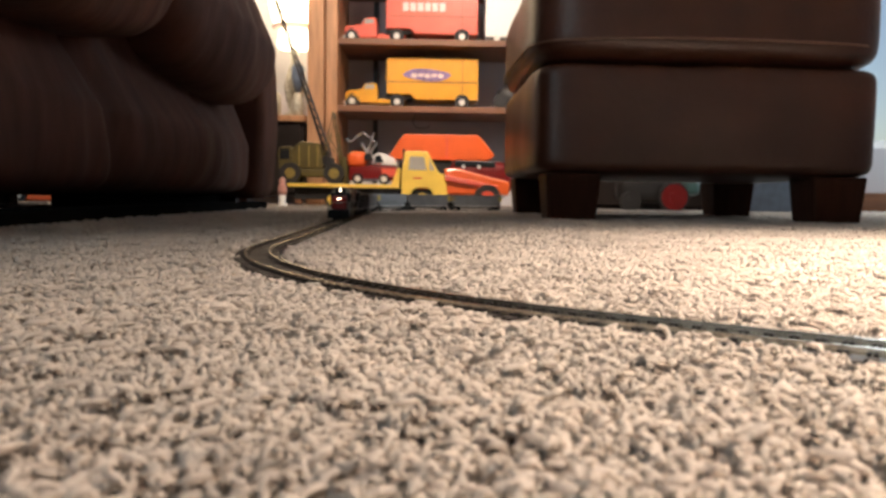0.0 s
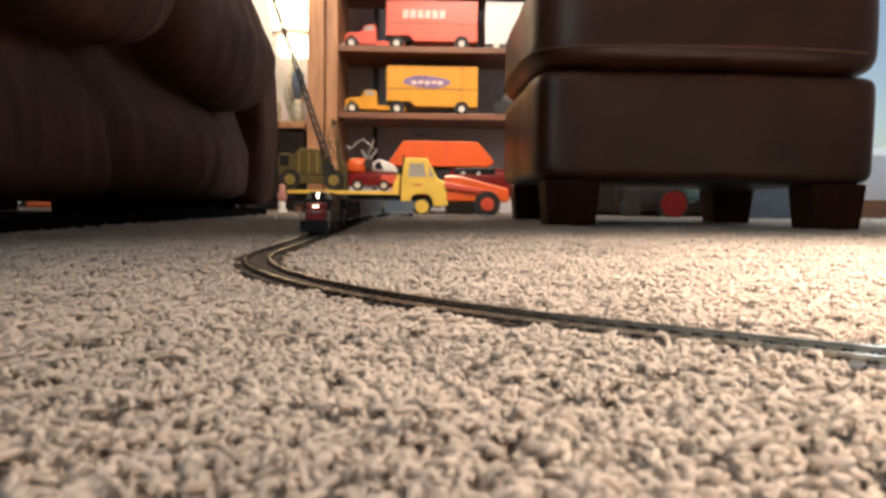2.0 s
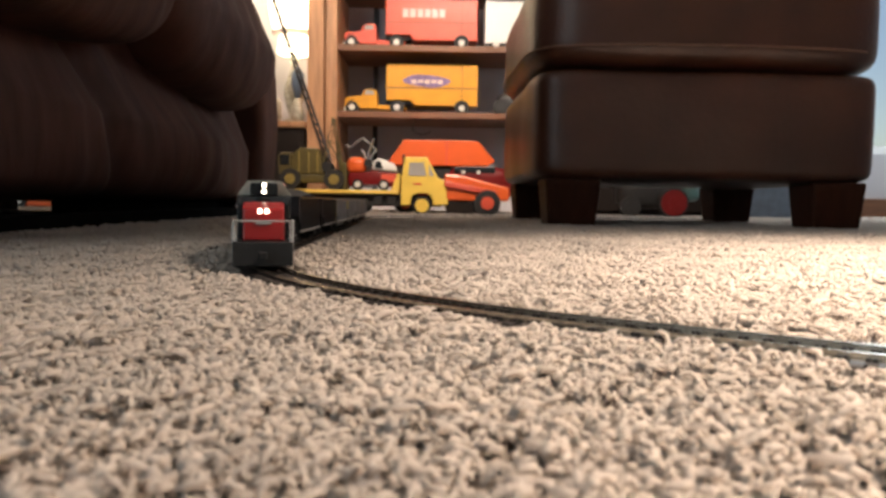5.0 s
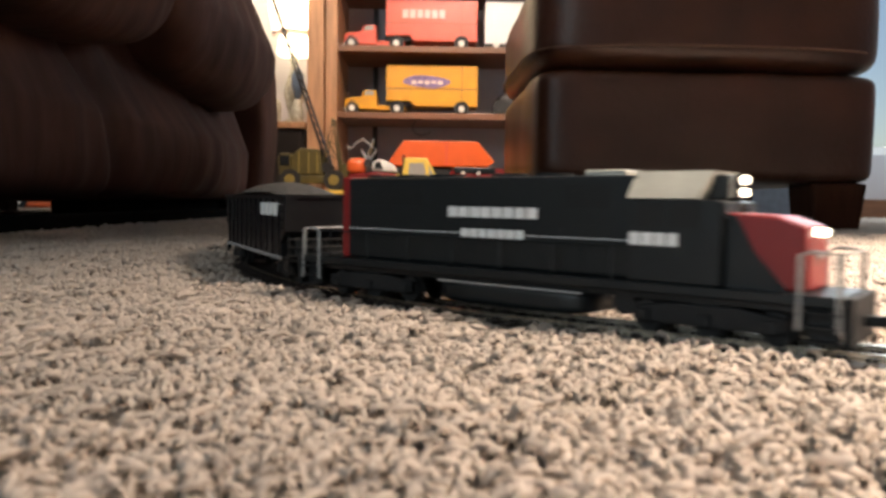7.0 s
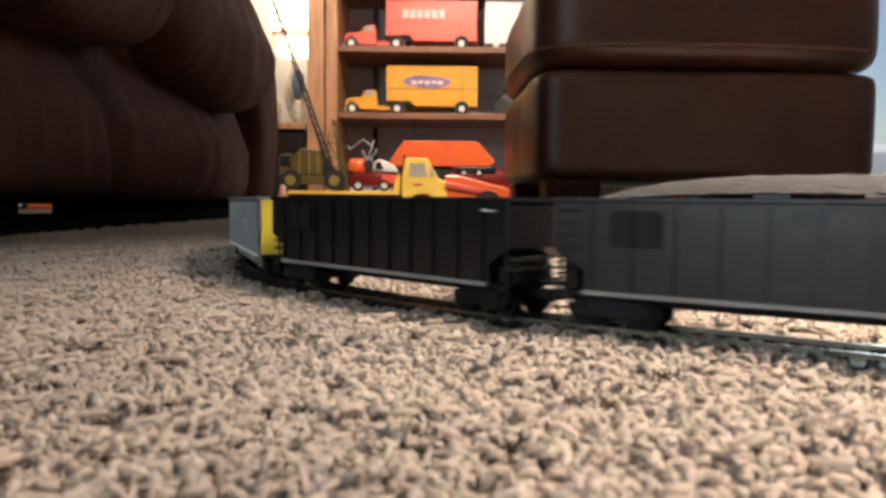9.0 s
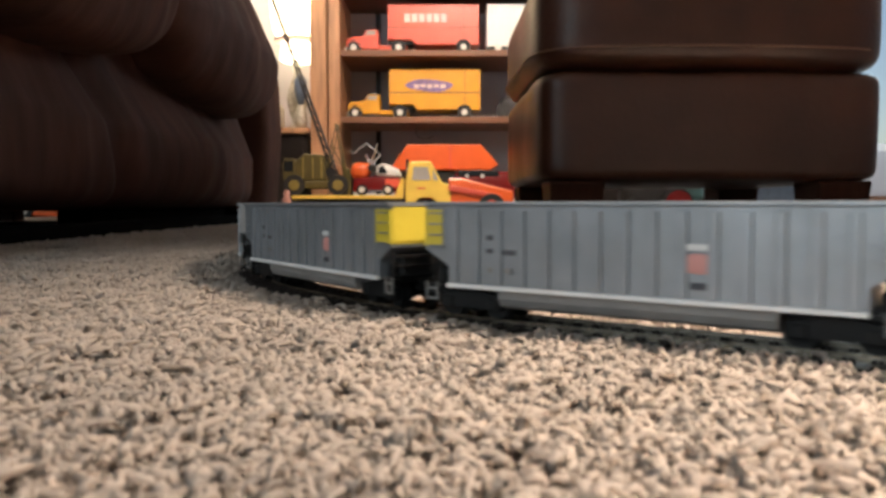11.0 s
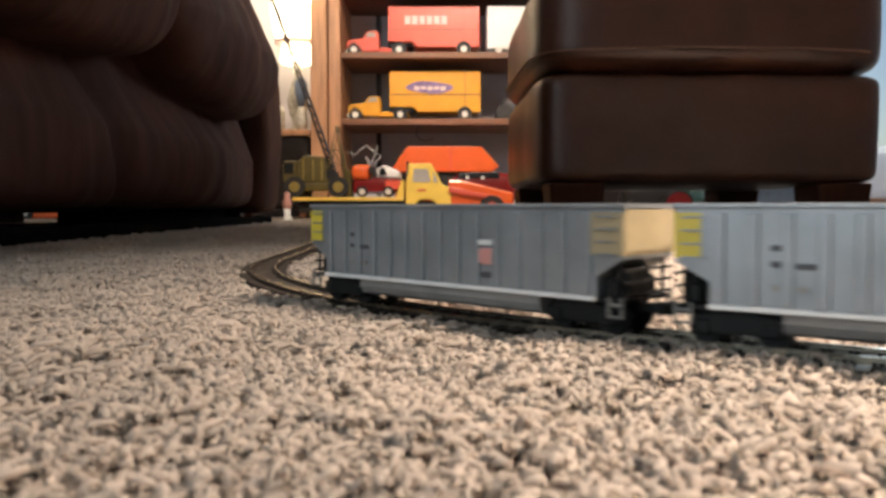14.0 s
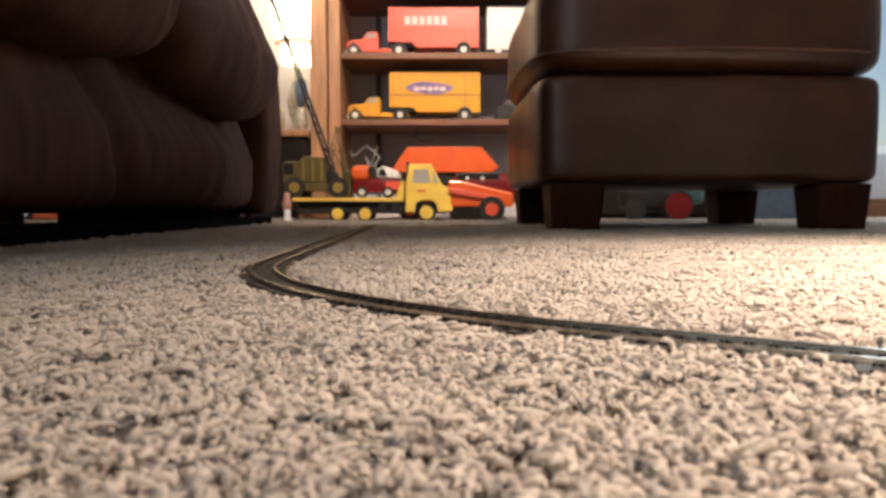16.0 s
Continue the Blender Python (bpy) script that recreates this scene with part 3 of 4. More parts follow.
def build_flatbed():
    t = thing("toy_flatbed_truck", "yellow pressed-steel toy flatbed truck on the carpet", "toy truck", m=pose(-0.548, 2.78, 0.0))
    cab = bm_new()
    add_prism(cab, ((0.412, 0.03), (0.412, 0.13), (0.425, 0.205), (0.505, 0.205), (0.545, 0.13), (0.58, 0.118), (0.582, 0.035), (0.53, 0.03), (0.522, 0.062), (0.505, 0.074), (0.47, 0.074), (0.45, 0.062), (0.445, 0.03)), 0.0, 0.16, 0.004)
    c = part("cab", cab, M["yellow2"], t, "bright yellow cab-over cab")
    part("side_window", add_prism(bm_new(), ((0.437, 0.137), (0.442, 0.185), (0.493, 0.185), (0.503, 0.137)), -0.0025, 0.003), M["glass_dark"], c)
    part("quarter_window", add_prism(bm_new(), ((0.512, 0.137), (0.512, 0.178), (0.532, 0.137)), -0.0025, 0.003), M["glass_dark"], c)
    part("door_mark", box(0.455, 0.485, -0.0025, 0.001, 0.105, 0.111), M["coral"], c)
    part("exhaust", add_cyl(bm_new(), (0.418, 0.05, 0.12), (0.418, 0.05, 0.215), 0.005, 8), M["chrome"], c)
    part("deck", box(0.0, 0.405, 0.0, 0.16, 0.070, 0.083, 0.003), M["yellow2"], t, "long flat yellow deck")
    part("headboard", add_prism(bm_new(), ((0.375, 0.083), (0.398, 0.145), (0.406, 0.145), (0.406, 0.083)), 0.0, 0.16, 0.002), M["yellow2"], t)
    part("chassis", box(0.02, 0.56, 0.03, 0.13, 0.026, 0.069, 0.004), M["rubber"], t)
    for x, r in ((0.165, 0.029), (0.265, 0.029), (0.488, 0.034)):
        wheel(t, x, 0.008, 0.04, r - 0.004, r, M["yellow2"], hub_r=0.72)
        wheel(t, x, 0.12, 0.152, r - 0.004, r, M["yellow2"], hub_r=0.72)
    for x in (0.31, 0.36):
        part("under_box", box(x, x + 0.035, 0.012, 0.05, 0.03, 0.066, 0.003), M["black_metal"], t)


def build_crane():
    t = thing("toy_crane", "old olive-yellow toy lattice-boom crane on the flatbed deck", "toy crane", m=pose(-0.60, 2.82, 0.083))
    part("carrier", box(0.03, 0.25, 0.015, 0.11, 0.025, 0.055, 0.006), M["olive"], t)
    part("house", add_prism(bm_new(), ((0.06, 0.055), (0.05, 0.12), (0.09, 0.155), (0.16, 0.15), (0.175, 0.055)), 0.02, 0.105, 0.006), M["olive"], t, "rounded machinery house")
    for x in (0.055, 0.215):
        wheel(t, x, 0.0, 0.03, 0.038, 0.038, M["olive_hub"], hub_r=0.5)
        wheel(t, x, 0.09, 0.12, 0.038, 0.038, M["olive_hub"], hub_r=0.5)
    bm = bm_new()
    A, B = Vector((0.19, 0.05, 0.10)), Vector((-0.055, 0.06, 0.80))
    side, up = Vector((0.008, 0, 0.003)), Vector((0, 0.012, 0))
    n = 22
    for s1 in (-1, 1):
        for s2 in (-1, 1):
            add_cyl(bm, A + side * s1 + up * s2, B + side * s1 * 0.4 + up * s2 * 0.4, 0.0034, 5)
    for i in range(n):
        p = A.lerp(B, i / n)
        q = A.lerp(B, (i + 1) / n)
        k1, k2 = 1 - 0.6 * i / n, 1 - 0.6 * (i + 1) / n
        for s2 in (-1, 1):
            add_cyl(bm, p + side * k1 + up * k1 * s2, q - side * k2 + up * k2 * s2, 0.0019, 4)
    part("boom", bm, M["black_metal"], t, "thin dark lattice boom")
    bm = bm_new()
    add_tube(bm, ((0.165, 0.03, 0.06), (0.205, 0.03, 0.26), (0.245, 0.03, 0.02)), 0.005, 6)
    add_tube(bm, ((0.165, 0.10, 0.06), (0.205, 0.10, 0.26), (0.245, 0.10, 0.02)), 0.005, 6)
    add_tube(bm, ((0.18, 0.03, 0.14), (0.23, 0.03, 0.11), (0.19, 0.03, 0.18), (0.222, 0.03, 0.17)), 0.003, 5)
    add_tube(bm, ((0.205, 0.03, 0.26), (0.205, 0.10, 0.26)), 0.005, 6)
    part("gantry", bm, M["olive"], t, "olive A-frame gantry")
    part("cabin", add_prism(bm_new(), ((0.012, 0.055), (0.008, 0.118), (0.02, 0.135), (0.055, 0.135), (0.058, 0.055)), 0.012, 0.07, 0.004), M["olive"], t, "open driver's cabin")
    part("cabin_window", box(0.016, 0.050, 0.0095, 0.0125, 0.088, 0.126), M["windscreen"], t)
    for x in (0.082, 0.118, 0.150):
        part("rib", box(x, x + 0.005, 0.0165, 0.0205, 0.062, 0.140), M["olive_hub"], t)
    part("deck_box", box(0.245, 0.262, 0.02, 0.10, 0.0, 0.10, 0.003), M["olive"], t)
    part("drum", add_cyl(bm_new(), (0.185, 0.022, 0.085), (0.185, 0.10, 0.085), 0.020, 16), M["black_metal"], t, "black cable drum")
    bm = bm_new()
    add_tube(bm, ((0.205, 0.06, 0.26), (0.17, 0.06, 0.155)), 0.0012, 4)
    part("cable", bm, M["black_metal"], t)


def build_cargo():
    t = thing("toy_wrecker", "small red toy wrecker with white roof and chrome boom", "toy truck", m=pose(-0.33, 2.80, 0.083))
    part("body", add_prism(bm_new(), ((0.0, 0.014), (0.0, 0.062), (0.07, 0.066), (0.075, 0.072), (0.172, 0.066), (0.178, 0.05), (0.178, 0.014)), 0.012, 0.10, 0.006), M["scarlet"], t, "dark red truck body", True)
    part("hood", add_prism(bm_new(), ((0.085, 0.073), (0.09, 0.108), (0.112, 0.118), (0.165, 0.098), (0.178, 0.070)), 0.02, 0.092, 0.005), M["white"], t, "pale cabin and bonnet", True)
    part("windscreen", add_prism(bm_new(), ((0.094, 0.080), (0.097, 0.104), (0.114, 0.109), (0.126, 0.080)), 0.0172, 0.0205), M["windscreen"], t)
    part("tank", puffy(-0.01, 0.065, 0.015, 0.095, 0.060, 0.122, 3, 10, 10, 8), M["orange"], t, "orange-red barrel", True)
    part("side_stripe", box(0.12, 0.172, 0.0095, 0.0125, 0.030, 0.060), M["coral"], t)
    part("running_board", box(0.05, 0.12, 0.002, 0.014, 0.014, 0.020), M["chrome"], t)
    bm = bm_new()
    add_tube(bm, ((0.03, 0.03, 0.06), (0.10, 0.03, 0.15), (0.05, 0.03, 0.19), (0.02, 0.03, 0.17)), 0.004, 6)
    add_tube(bm, ((0.10, 0.03, 0.06), (0.07, 0.03, 0.13), (0.09, 0.03, 0.19)), 0.004, 6)
    add_tube(bm, ((0.055, 0.04, 0.06), (0.062, 0.04, 0.12), (0.045, 0.04, 0.15)), 0.006, 6)
    add_tube(bm, ((0.02, 0.03, 0.165), (0.005, 0.03, 0.155), (-0.012, 0.03, 0.165)), 0.003, 6)
    part("boom", bm, M["chrome"], t, "bent chrome boom")
    part("winch", add_cyl(bm_new(), (0.07, 0.012, 0.10), (0.07, 0.06, 0.10), 0.014, 14), M["black_metal"], t)
    for x in (0.035, 0.13):
        wheel(t, x, -0.004, 0.02, 0.02, 0.02, M["hub"])


def build_dump():
    t = thing("toy_dump_truck", "red toy truck with a bright orange hopper body", "toy truck", m=pose(-0.21, 3.02, 0.0))
    hop = bm_new()
    add_prism(hop, ((0.0, 0.185), (0.07, 0.285), (0.36, 0.285), (0.43, 0.205), (0.40, 0.185)), 0.0, 0.18, 0.005)
    h = part("hopper", hop, M["orange"], t, "orange trapezoid hopper")
    part("ridge", box(0.235, 0.243, -0.003, 0.004, 0.19, 0.283), M["coral"], h)
    part("cab", puffy(0.24, 0.50, 0.0, 0.17, 0.05, 0.185, 5, 12, 12, 10), M["scarlet"], t, "dark red rounded cab", True)
    part("windscreen", box(0.27, 0.43, -0.004, 0.01, 0.160, 0.184, 0.004), M["windscreen"], t)
    for x in (0.305, 0.365):
        part("headlamp", add_cyl(bm_new(), (x, -0.010, 0.162), (x, 0.002, 0.162), 0.007, 14), M["hub"], t)
    part("chassis", box(0.02, 0.45, 0.03, 0.15, 0.04, 0.10, 0.006), M["red"], t)
    part("bed", box(0.05, 0.26, 0.02, 0.16, 0.10, 0.185, 0.006), M["black_metal"], t)
    for x in (0.08, 0.38):
        wheel(t, x, 0.0, 0.03, 0.04, 0.045, M["red"])
        wheel(t, x, 0.14, 0.17, 0.04, 0.045, M["red"])
    # front loader beside it
    t = thing("toy_loader", "orange toy loader with fat black tyres", "toy loader", m=pose(0.02, 2.76, 0.0))
    part("body", add_prism(bm_new(), ((0.0, 0.05), (0.0, 0.145), (0.05, 0.145), (0.17, 0.115), (0.235, 0.10), (0.235, 0.05)), 0.02, 0.13, 0.008), M["orange"], t, "sloping orange bonnet")
    part("arm", add_prism(bm_new(), ((0.0, 0.12), (0.19, 0.085), (0.19, 0.07), (0.0, 0.10)), 0.005, 0.019, 0.002), M["coral"], t)
    part("bucket", add_prism(bm_new(), ((0.01, 0.0), (0.0, 0.05), (0.05, 0.06), (0.10, 0.045), (0.11, 0.0)), 0.03, 0.14, 0.004), M["cabinet"], t)
    wheel(t, 0.155, -0.01, 0.03, 0.042, 0.047, M["coral"], hub_r=0.5)
    wheel(t, 0.155, 0.115, 0.15, 0.042, 0.046, M["coral"])


def build_lamp_corner():
    et = thing("end_table", "dark wooden end table beside the shelves", "end table", m=pose(-0.70, 3.40, 0))
    part("tabletop", box(-0.24, 0.14, -0.18, 0.16, 0.345, 0.37, 0.004), M["pine"], et)
    part("body", box(-0.22, 0.13, -0.15, 0.15, 0.03, 0.345, 0.004), M["cabinet"], et)
    for z0, z1 in ((0.05, 0.185), (0.195, 0.335)):
        d = part("drawer", box(-0.205, 0.115, -0.162, -0.151, z0, z1, 0.004), M["cabinet"], et)
        part("knob", add_cyl(bm_new(), (-0.045, -0.178, (z0 + z1) / 2), (-0.045, -0.162, (z0 + z1) / 2), 0.010, 12), M["black_metal"], d)
    for x in (-0.21, 0.09):
        for y in (-0.14, 0.11):
            part("leg", box(x, x + 0.03, y, y + 0.03, -0.004, 0.03), M["shelf_wood"], et)
    lp = thing("table_lamp", "lit table lamp with a cream shade and glass base", "lamp", m=pose(-0.635, 3.38, 0.37))
    sh = bm_new()
    prof = [(0.075, 0.385), (0.092, 0.42), (0.105, 0.48), (0.110, 0.58), (0.105, 0.68), (0.08, 0.75)]
    add_lathe(sh, prof, 0, 0, 28)
    part("shade", sh, M["shade"], lp, "glowing cream cloth shade", True)
    part("lower_shade", add_lathe(bm_new(), [(0.065, 0.302), (0.072, 0.315), (0.062, 0.372), (0.05, 0.384)], 0, 0, 24), M["shade"], lp, "small glowing lower globe", True)
    part("trim_ring", add_lathe(bm_new(), [(0.080, 0.378), (0.096, 0.384), (0.096, 0.396), (0.080, 0.402)], 0, 0, 28), M["pale"], lp, "tan trim ring")
    part("base", add_lathe(bm_new(), [(0.055, 0.0), (0.058, 0.012), (0.02, 0.03), (0.035, 0.08), (0.045, 0.14), (0.03, 0.2), (0.015, 0.24), (0.02, 0.30)], 0, 0, 18), M["glasswork"], lp, "turned glass base", True)
    fg = thing("ornament", "small blue and white glass ornament on the end table", "ornament", m=pose(-0.60, 3.27, 0.37))
    part("body", add_lathe(bm_new(), [(0.02, 0.0), (0.028, 0.03), (0.022, 0.07), (0.012, 0.10)], 0, 0, 14), M["glasswork"], fg, "", True)
    part("top", add_lathe(bm_new(), [(0.012, 0.10), (0.026, 0.16), (0.028, 0.20), (0.008, 0.23)], 0, 0, 14), M["bluegrey"], fg, "dark blue top", True)
    for x, h in ((-0.75, 0.14), (-0.70, 0.10)):
        o = thing("glass_jar", "clear glass jar on the end table", "jar", m=pose(x, 3.28, 0.37))
        part("jar", add_lathe(bm_new(), [(0.025, 0.0), (0.03, 0.02), (0.03, h * 0.8), (0.018, h)], 0, 0, 14), M["glasswork"], o, "", True)
    # small things on the floor by the sofa's far end
    f = thing("toy_skittle", "small salmon and white plastic skittle on the carpet", "toy", m=pose(-0.548, 2.70, -0.004))
    part("base", add_lathe(bm_new(), [(0.02, 0.0), (0.02, 0.012), (0.010, 0.02), (0.014, 0.045)], 0, 0, 12), M["white"], f, "", True)
    part("body", add_lathe(bm_new(), [(0.014, 0.045), (0.017, 0.065), (0.010, 0.085), (0.012, 0.098), (0.004, 0.106)], 0, 0, 12), M["flesh"], f, "", True)


def build_under_ottoman_toys():
    t = thing("toy_tractor", "dark toy tractor with red wheels on the floor", "toy tractor", m=pose(0.68, 2.95, 0.0))
    part("body", puffy(0.02, 0.30, 0.03, 0.16, 0.03, 0.14, 4, 10, 10, 8), M["black_metal"], t, "", True)
    part("fender", puffy(0.26, 0.33, 0.0, 0.16, 0.06, 0.125, 4, 8, 8, 8), M["teal"], t, "teal fender", True)
    wheel(t, 0.225, 0.0, 0.035, 0.054, 0.058, M["scarlet"], hub_r=0.86)
    wheel(t, 0.06, 0.0, 0.035, 0.036, 0.04, M["rubber"])
    b = thing("storage_box", "blue-grey plastic storage box against the back wall", "box", m=pose(1.25, 3.1, -0.004))
    part("box", box(0.0, 0.18, 0.0, 0.25, 0.0, 0.14, 0.01), M["bluegrey"], b)
    part("lid", box(-0.006, 0.186, -0.006, 0.256, 0.142, 0.16, 0.006), M["teal"], b)
    t = thing("toy_fire_engine", "red and cream toy on the floor beyond the sofa", "toy truck", m=pose(-2.0, 2.9, -0.004))
    part("body", box(0.0, 0.55, 0.0, 0.16, 0.008, 0.10, 0.008), M["orange"], t)
    part("deck", box(0.1, 0.45, -0.01, 0.15, 0.10, 0.14, 0.01), M["white"], t)
    for x in (0.1, 0.42):
        wheel(t, x, -0.01, 0.03, 0.035, 0.035, M["hub"])


def build_cabinet():
    # Added cabinet shape; hides the pale wall so the view under the ottoman stays dark.
    c = thing("backdrop_cabinet", "low dark cabinet added as a backdrop to darken the view under the ottoman", "cabinet", m=pose(0.62, 3.24, -0.004))
    part("body", box(0.0, 0.62, 0.01, 0.36, 0.0, 0.29, 0.005), M["cabinet"], c)
    for x in (0.01, 0.315):
        d = part("door", box(x, x + 0.295, -0.006, 0.009, 0.02, 0.275, 0.004), M["cabinet"], c)
        part("knob", add_cyl(bm_new(), (x + 0.15, -0.018, 0.2), (x + 0.15, -0.006, 0.2), 0.009, 12), M["grab"], d)


def build_hook():
    h = thing("wire_hook", "thin black wire hook hanging under the shelf", "hook", m=pose(-0.10, 3.26, 0.39))
    pts = [(0.0, 0, 0.0), (-0.012, 0, -0.02), (-0.014, 0, -0.04), (0.0, 0, -0.058), (0.025, 0, -0.064), (0.05, 0, -0.058), (0.06, 0, -0.05)]
    part("wire", add_tube(bm_new(), pts, 0.0022, 6), M["black_metal"], h)


build_hook()
build_cabinet()
build_shelving()
semi("toy_semi_truck", "yellow toy semi truck with a purple oval emblem", M["yellow"], -0.408, 3.30, 0.416, "oval")
semi("toy_semi_truck", "faded red toy semi truck with a box trailer", M["coral"], -0.413, 3.30, 0.69, "bars")
build_white_truck()
build_flatbed()
build_crane()
build_cargo()
build_dump()
build_lamp_corner()
build_under_ottoman_toys()
# ---- the train ----


def bogie(parent, x, axles, name="truck"):
    """A wheel truck: side frames and wheelsets under a car."""
    half = (axles - 1) * 0.5 * 0.0205
    bm = bm_new()
    for sy in (-1, 1):
        y = sy * 0.0125
        add_prism(bm, ((x - half - 0.004, 0.004), (x - half - 0.004, 0.0085), (x - half * 0.5, 0.0105), (x + half * 0.5, 0.0105), (x + half + 0.004, 0.0085), (x + half + 0.004, 0.004), (x + half * 0.5, 0.0035), (x - half * 0.5, 0.0035)), y - 0.0014, y + 0.0014, 0.0004)
        for k in range(axles):
            ax = x - half + k * 0.0205
            add_box(bm, ax - 0.0022, ax + 0.0022, y - 0.0024, y + 0.0024, 0.0035, 0.008, 0.0005, 1)
    add_box(bm, x - 0.004, x + 0.004, -0.012, 0.012, 0.006, 0.011)
    tr = part(name, bm, M["loco_under"], parent, "grimy black side frames")
    for k in range(axles):
        ax = x - half + k * 0.0205
        w = bm_new()
        for sy in (-1, 1):
            add_cyl(w, (ax, sy * 0.0076, 0.0052), (ax, sy * 0.0104, 0.0052), 0.0052, 18)
            add_cyl(w, (ax, sy * 0.0066, 0.0052), (ax, sy * 0.0077, 0.0052), 0.0060, 18)
        add_cyl(w, (ax, -0.007, 0.0052), (ax, 0.007, 0.0052), 0.0012, 8)
        part("wheelset", w, M["loco_under"], tr)
    return tr


def coupler(parent, x, d):
    bm = bm_new()
    add_box(bm, min(x, x + d * 0.007), max(x, x + d * 0.007), -0.0014, 0.0014, 0.0075, 0.0105)
    add_box(bm, x + d * 0.007 - 0.0018, x + d * 0.007 + 0.0018, -0.0026, 0.0026, 0.0068, 0.0112, 0.0006, 1)
    part("coupler", bm, M["loco_under"], parent)


def handrail(parent, pts, r=0.0004, mat="grab"):
    part("handrail", add_tube(bm_new(), pts, r, 5), M[mat], parent)


def build_loco():
    t = thing("toy_locomotive", "dark grey model diesel locomotive with scarlet nose", "toy train")
    fr = bm_new()
    add_box(fr, -0.114, 0.114, -0.0175, 0.0175, 0.0135, 0.0168, 0.0004, 1)
    add_box(fr, -0.105, 0.105, -0.012, 0.012, 0.011, 0.0135)
    part("frame", fr, M["loco"], t)
    hood = bm_new()
    add_box(hood, -0.0905, 0.050, -0.0125, 0.0125, 0.0168, 0.0522, 0.0014, 2)
    hd = part("long_hood", hood, M["loco"], t, "long dark grey engine hood")
    for k in range(15):
        for sy in (-1, 1):
            x = -0.087 + k * 0.0090
            y0, y1 = sorted((sy * 0.0124, sy * 0.01262))
            part("door", box(x, x + 0.0084, y0, y1, 0.0185, 0.0345), M["loco"], hd)
    for x0, x1 in ((-0.086, -0.045), (0.022, 0.040)):
        g = bm_new()
        for k in range(6):
            z = 0.0410 + k * 0.0014
            add_box(g, x0, x1, -0.01275, 0.01275, z, z + 0.0008)
        part("grille", g, M["loco_under"], hd, "black louvred intake grille")
    part("stripe", box(-0.0895, 0.049, -0.01270, 0.01270, 0.0299, 0.0302), M["lettering"], hd)
    part("rear_panel", box(-0.0920, -0.0875, -0.0129, 0.0129, 0.0170, 0.0526, 0.0006, 1), M["scarlet"], hd, "scarlet rear end panel")
    for k, x in enumerate((-0.078, -0.060, -0.042, -0.01, 0.01)):
        part("roof_fan", add_cyl(bm_new(), (x, 0, 0.0518), (x, 0, 0.0536), 0.0075, 20), M["loco_under"], hd)
    part("exhaust", box(0.026, 0.042, -0.006, 0.006, 0.052, 0.0545, 0.0005, 1), M["grey_roof"], hd)
    for z, x0, n, w in ((0.0367, -0.0310, 8, 0.0044), (0.0282, -0.0245, 7, 0.0034)):
        for k in range(n):
            x = x0 + k * (w + 0.0009)
            part("lettering_bar", box(x, x + w, -0.01310, -0.0124, z - 0.0003, z + 0.0037), M["lettering"], hd, "pale block lettering bar")
    cab = bm_new()
    add_prism(cab, ((0.0485, 0.0168), (0.0485, 0.0442), (0.0765, 0.0442), (0.0795, 0.0435), (0.0795, 0.0168)), -0.0165, 0.0165, 0.0008)
    cb = part("cab", cab, M["loco"], t, "dark grey crew cab")
    rf = bm_new()
    vs = [rf.verts.new(c) for c in ((0.0478, -0.0172, 0.0444), (0.0715, -0.0172, 0.0444), (0.0745, -0.0105, 0.0535), (0.0478, -0.0105, 0.0535),
                                    (0.0478, 0.0172, 0.0444), (0.0715, 0.0172, 0.0444), (0.0745, 0.0105, 0.0535), (0.0478, 0.0105, 0.0535))]
    for f in ((0, 1, 2, 3), (3, 2, 6, 7), (7, 6, 5, 4), (0, 3, 7, 4), (1, 5, 6, 2), (0, 4, 5, 1)):
        rf.faces.new([vs[i] for i in f])
    bmesh.ops.recalc_face_normals(rf, faces=rf.faces[:])
    part("number_board", box(0.0700, 0.0785, -0.0085, 0.0085, 0.0442, 0.0522, 0.0006, 1), M["loco"], cb)
    part("roof", rf, M["grey_roof"], cb, "pale grey sloping cab roof")
    for x0, x1 in ((0.0515, 0.061), (0.063, 0.0725)):
        part("side_window", box(x0, x1, -0.0169, 0.0169, 0.0352, 0.0435), M["loco_under"], cb)
    for y0, y1 in ((-0.0155, -0.0045), (0.0045, 0.0155)):
        part("windscreen", box(0.0785, 0.0801, y0, y1, 0.0385, 0.0432), M["windscreen"], cb)
    for k in range(4):
        part("lettering_bar", box(0.0490 + k * 0.0043, 0.0526 + k * 0.0043, -0.01695, -0.0164, 0.0290, 0.0332), M["lettering"], cb, "pale number bar")
    part("lamp_housing", box(0.0780, 0.0800, -0.0024, 0.0024, 0.0448, 0.0528, 0.0006, 1), M["loco_under"], cb)
    for z in (0.0467, 0.0507):
        part("headlight", add_cyl(bm_new(), (0.0770, 0, z), (0.0815, 0, z), 0.0013, 14), M["headlight"], cb, "glowing cab headlight")
    nose = bm_new()
    add_prism(nose, ((0.0795, 0.0168), (0.0795, 0.0402), (0.094, 0.0395), (0.1030, 0.0365), (0.1040, 0.0168)), -0.0122, 0.0122, 0.0012)
    ns = part("nose", nose, M["scarlet"], t, "scarlet low nose")
    part("side_panel", add_prism(bm_new(), ((0.0795, 0.0168), (0.0795, 0.0398), (0.0825, 0.0392), (0.0885, 0.0280), (0.0985, 0.0168)), -0.0126, 0.0126), M["loco"], ns, "dark grey wedge of the nose")
    for y in (-0.0021, 0.0021):
        part("headlight", add_cyl(bm_new(), (0.1015, y, 0.0350), (0.1055, y, 0.0345), 0.0012, 12), M["headlight"], ns, "glowing nose headlight")
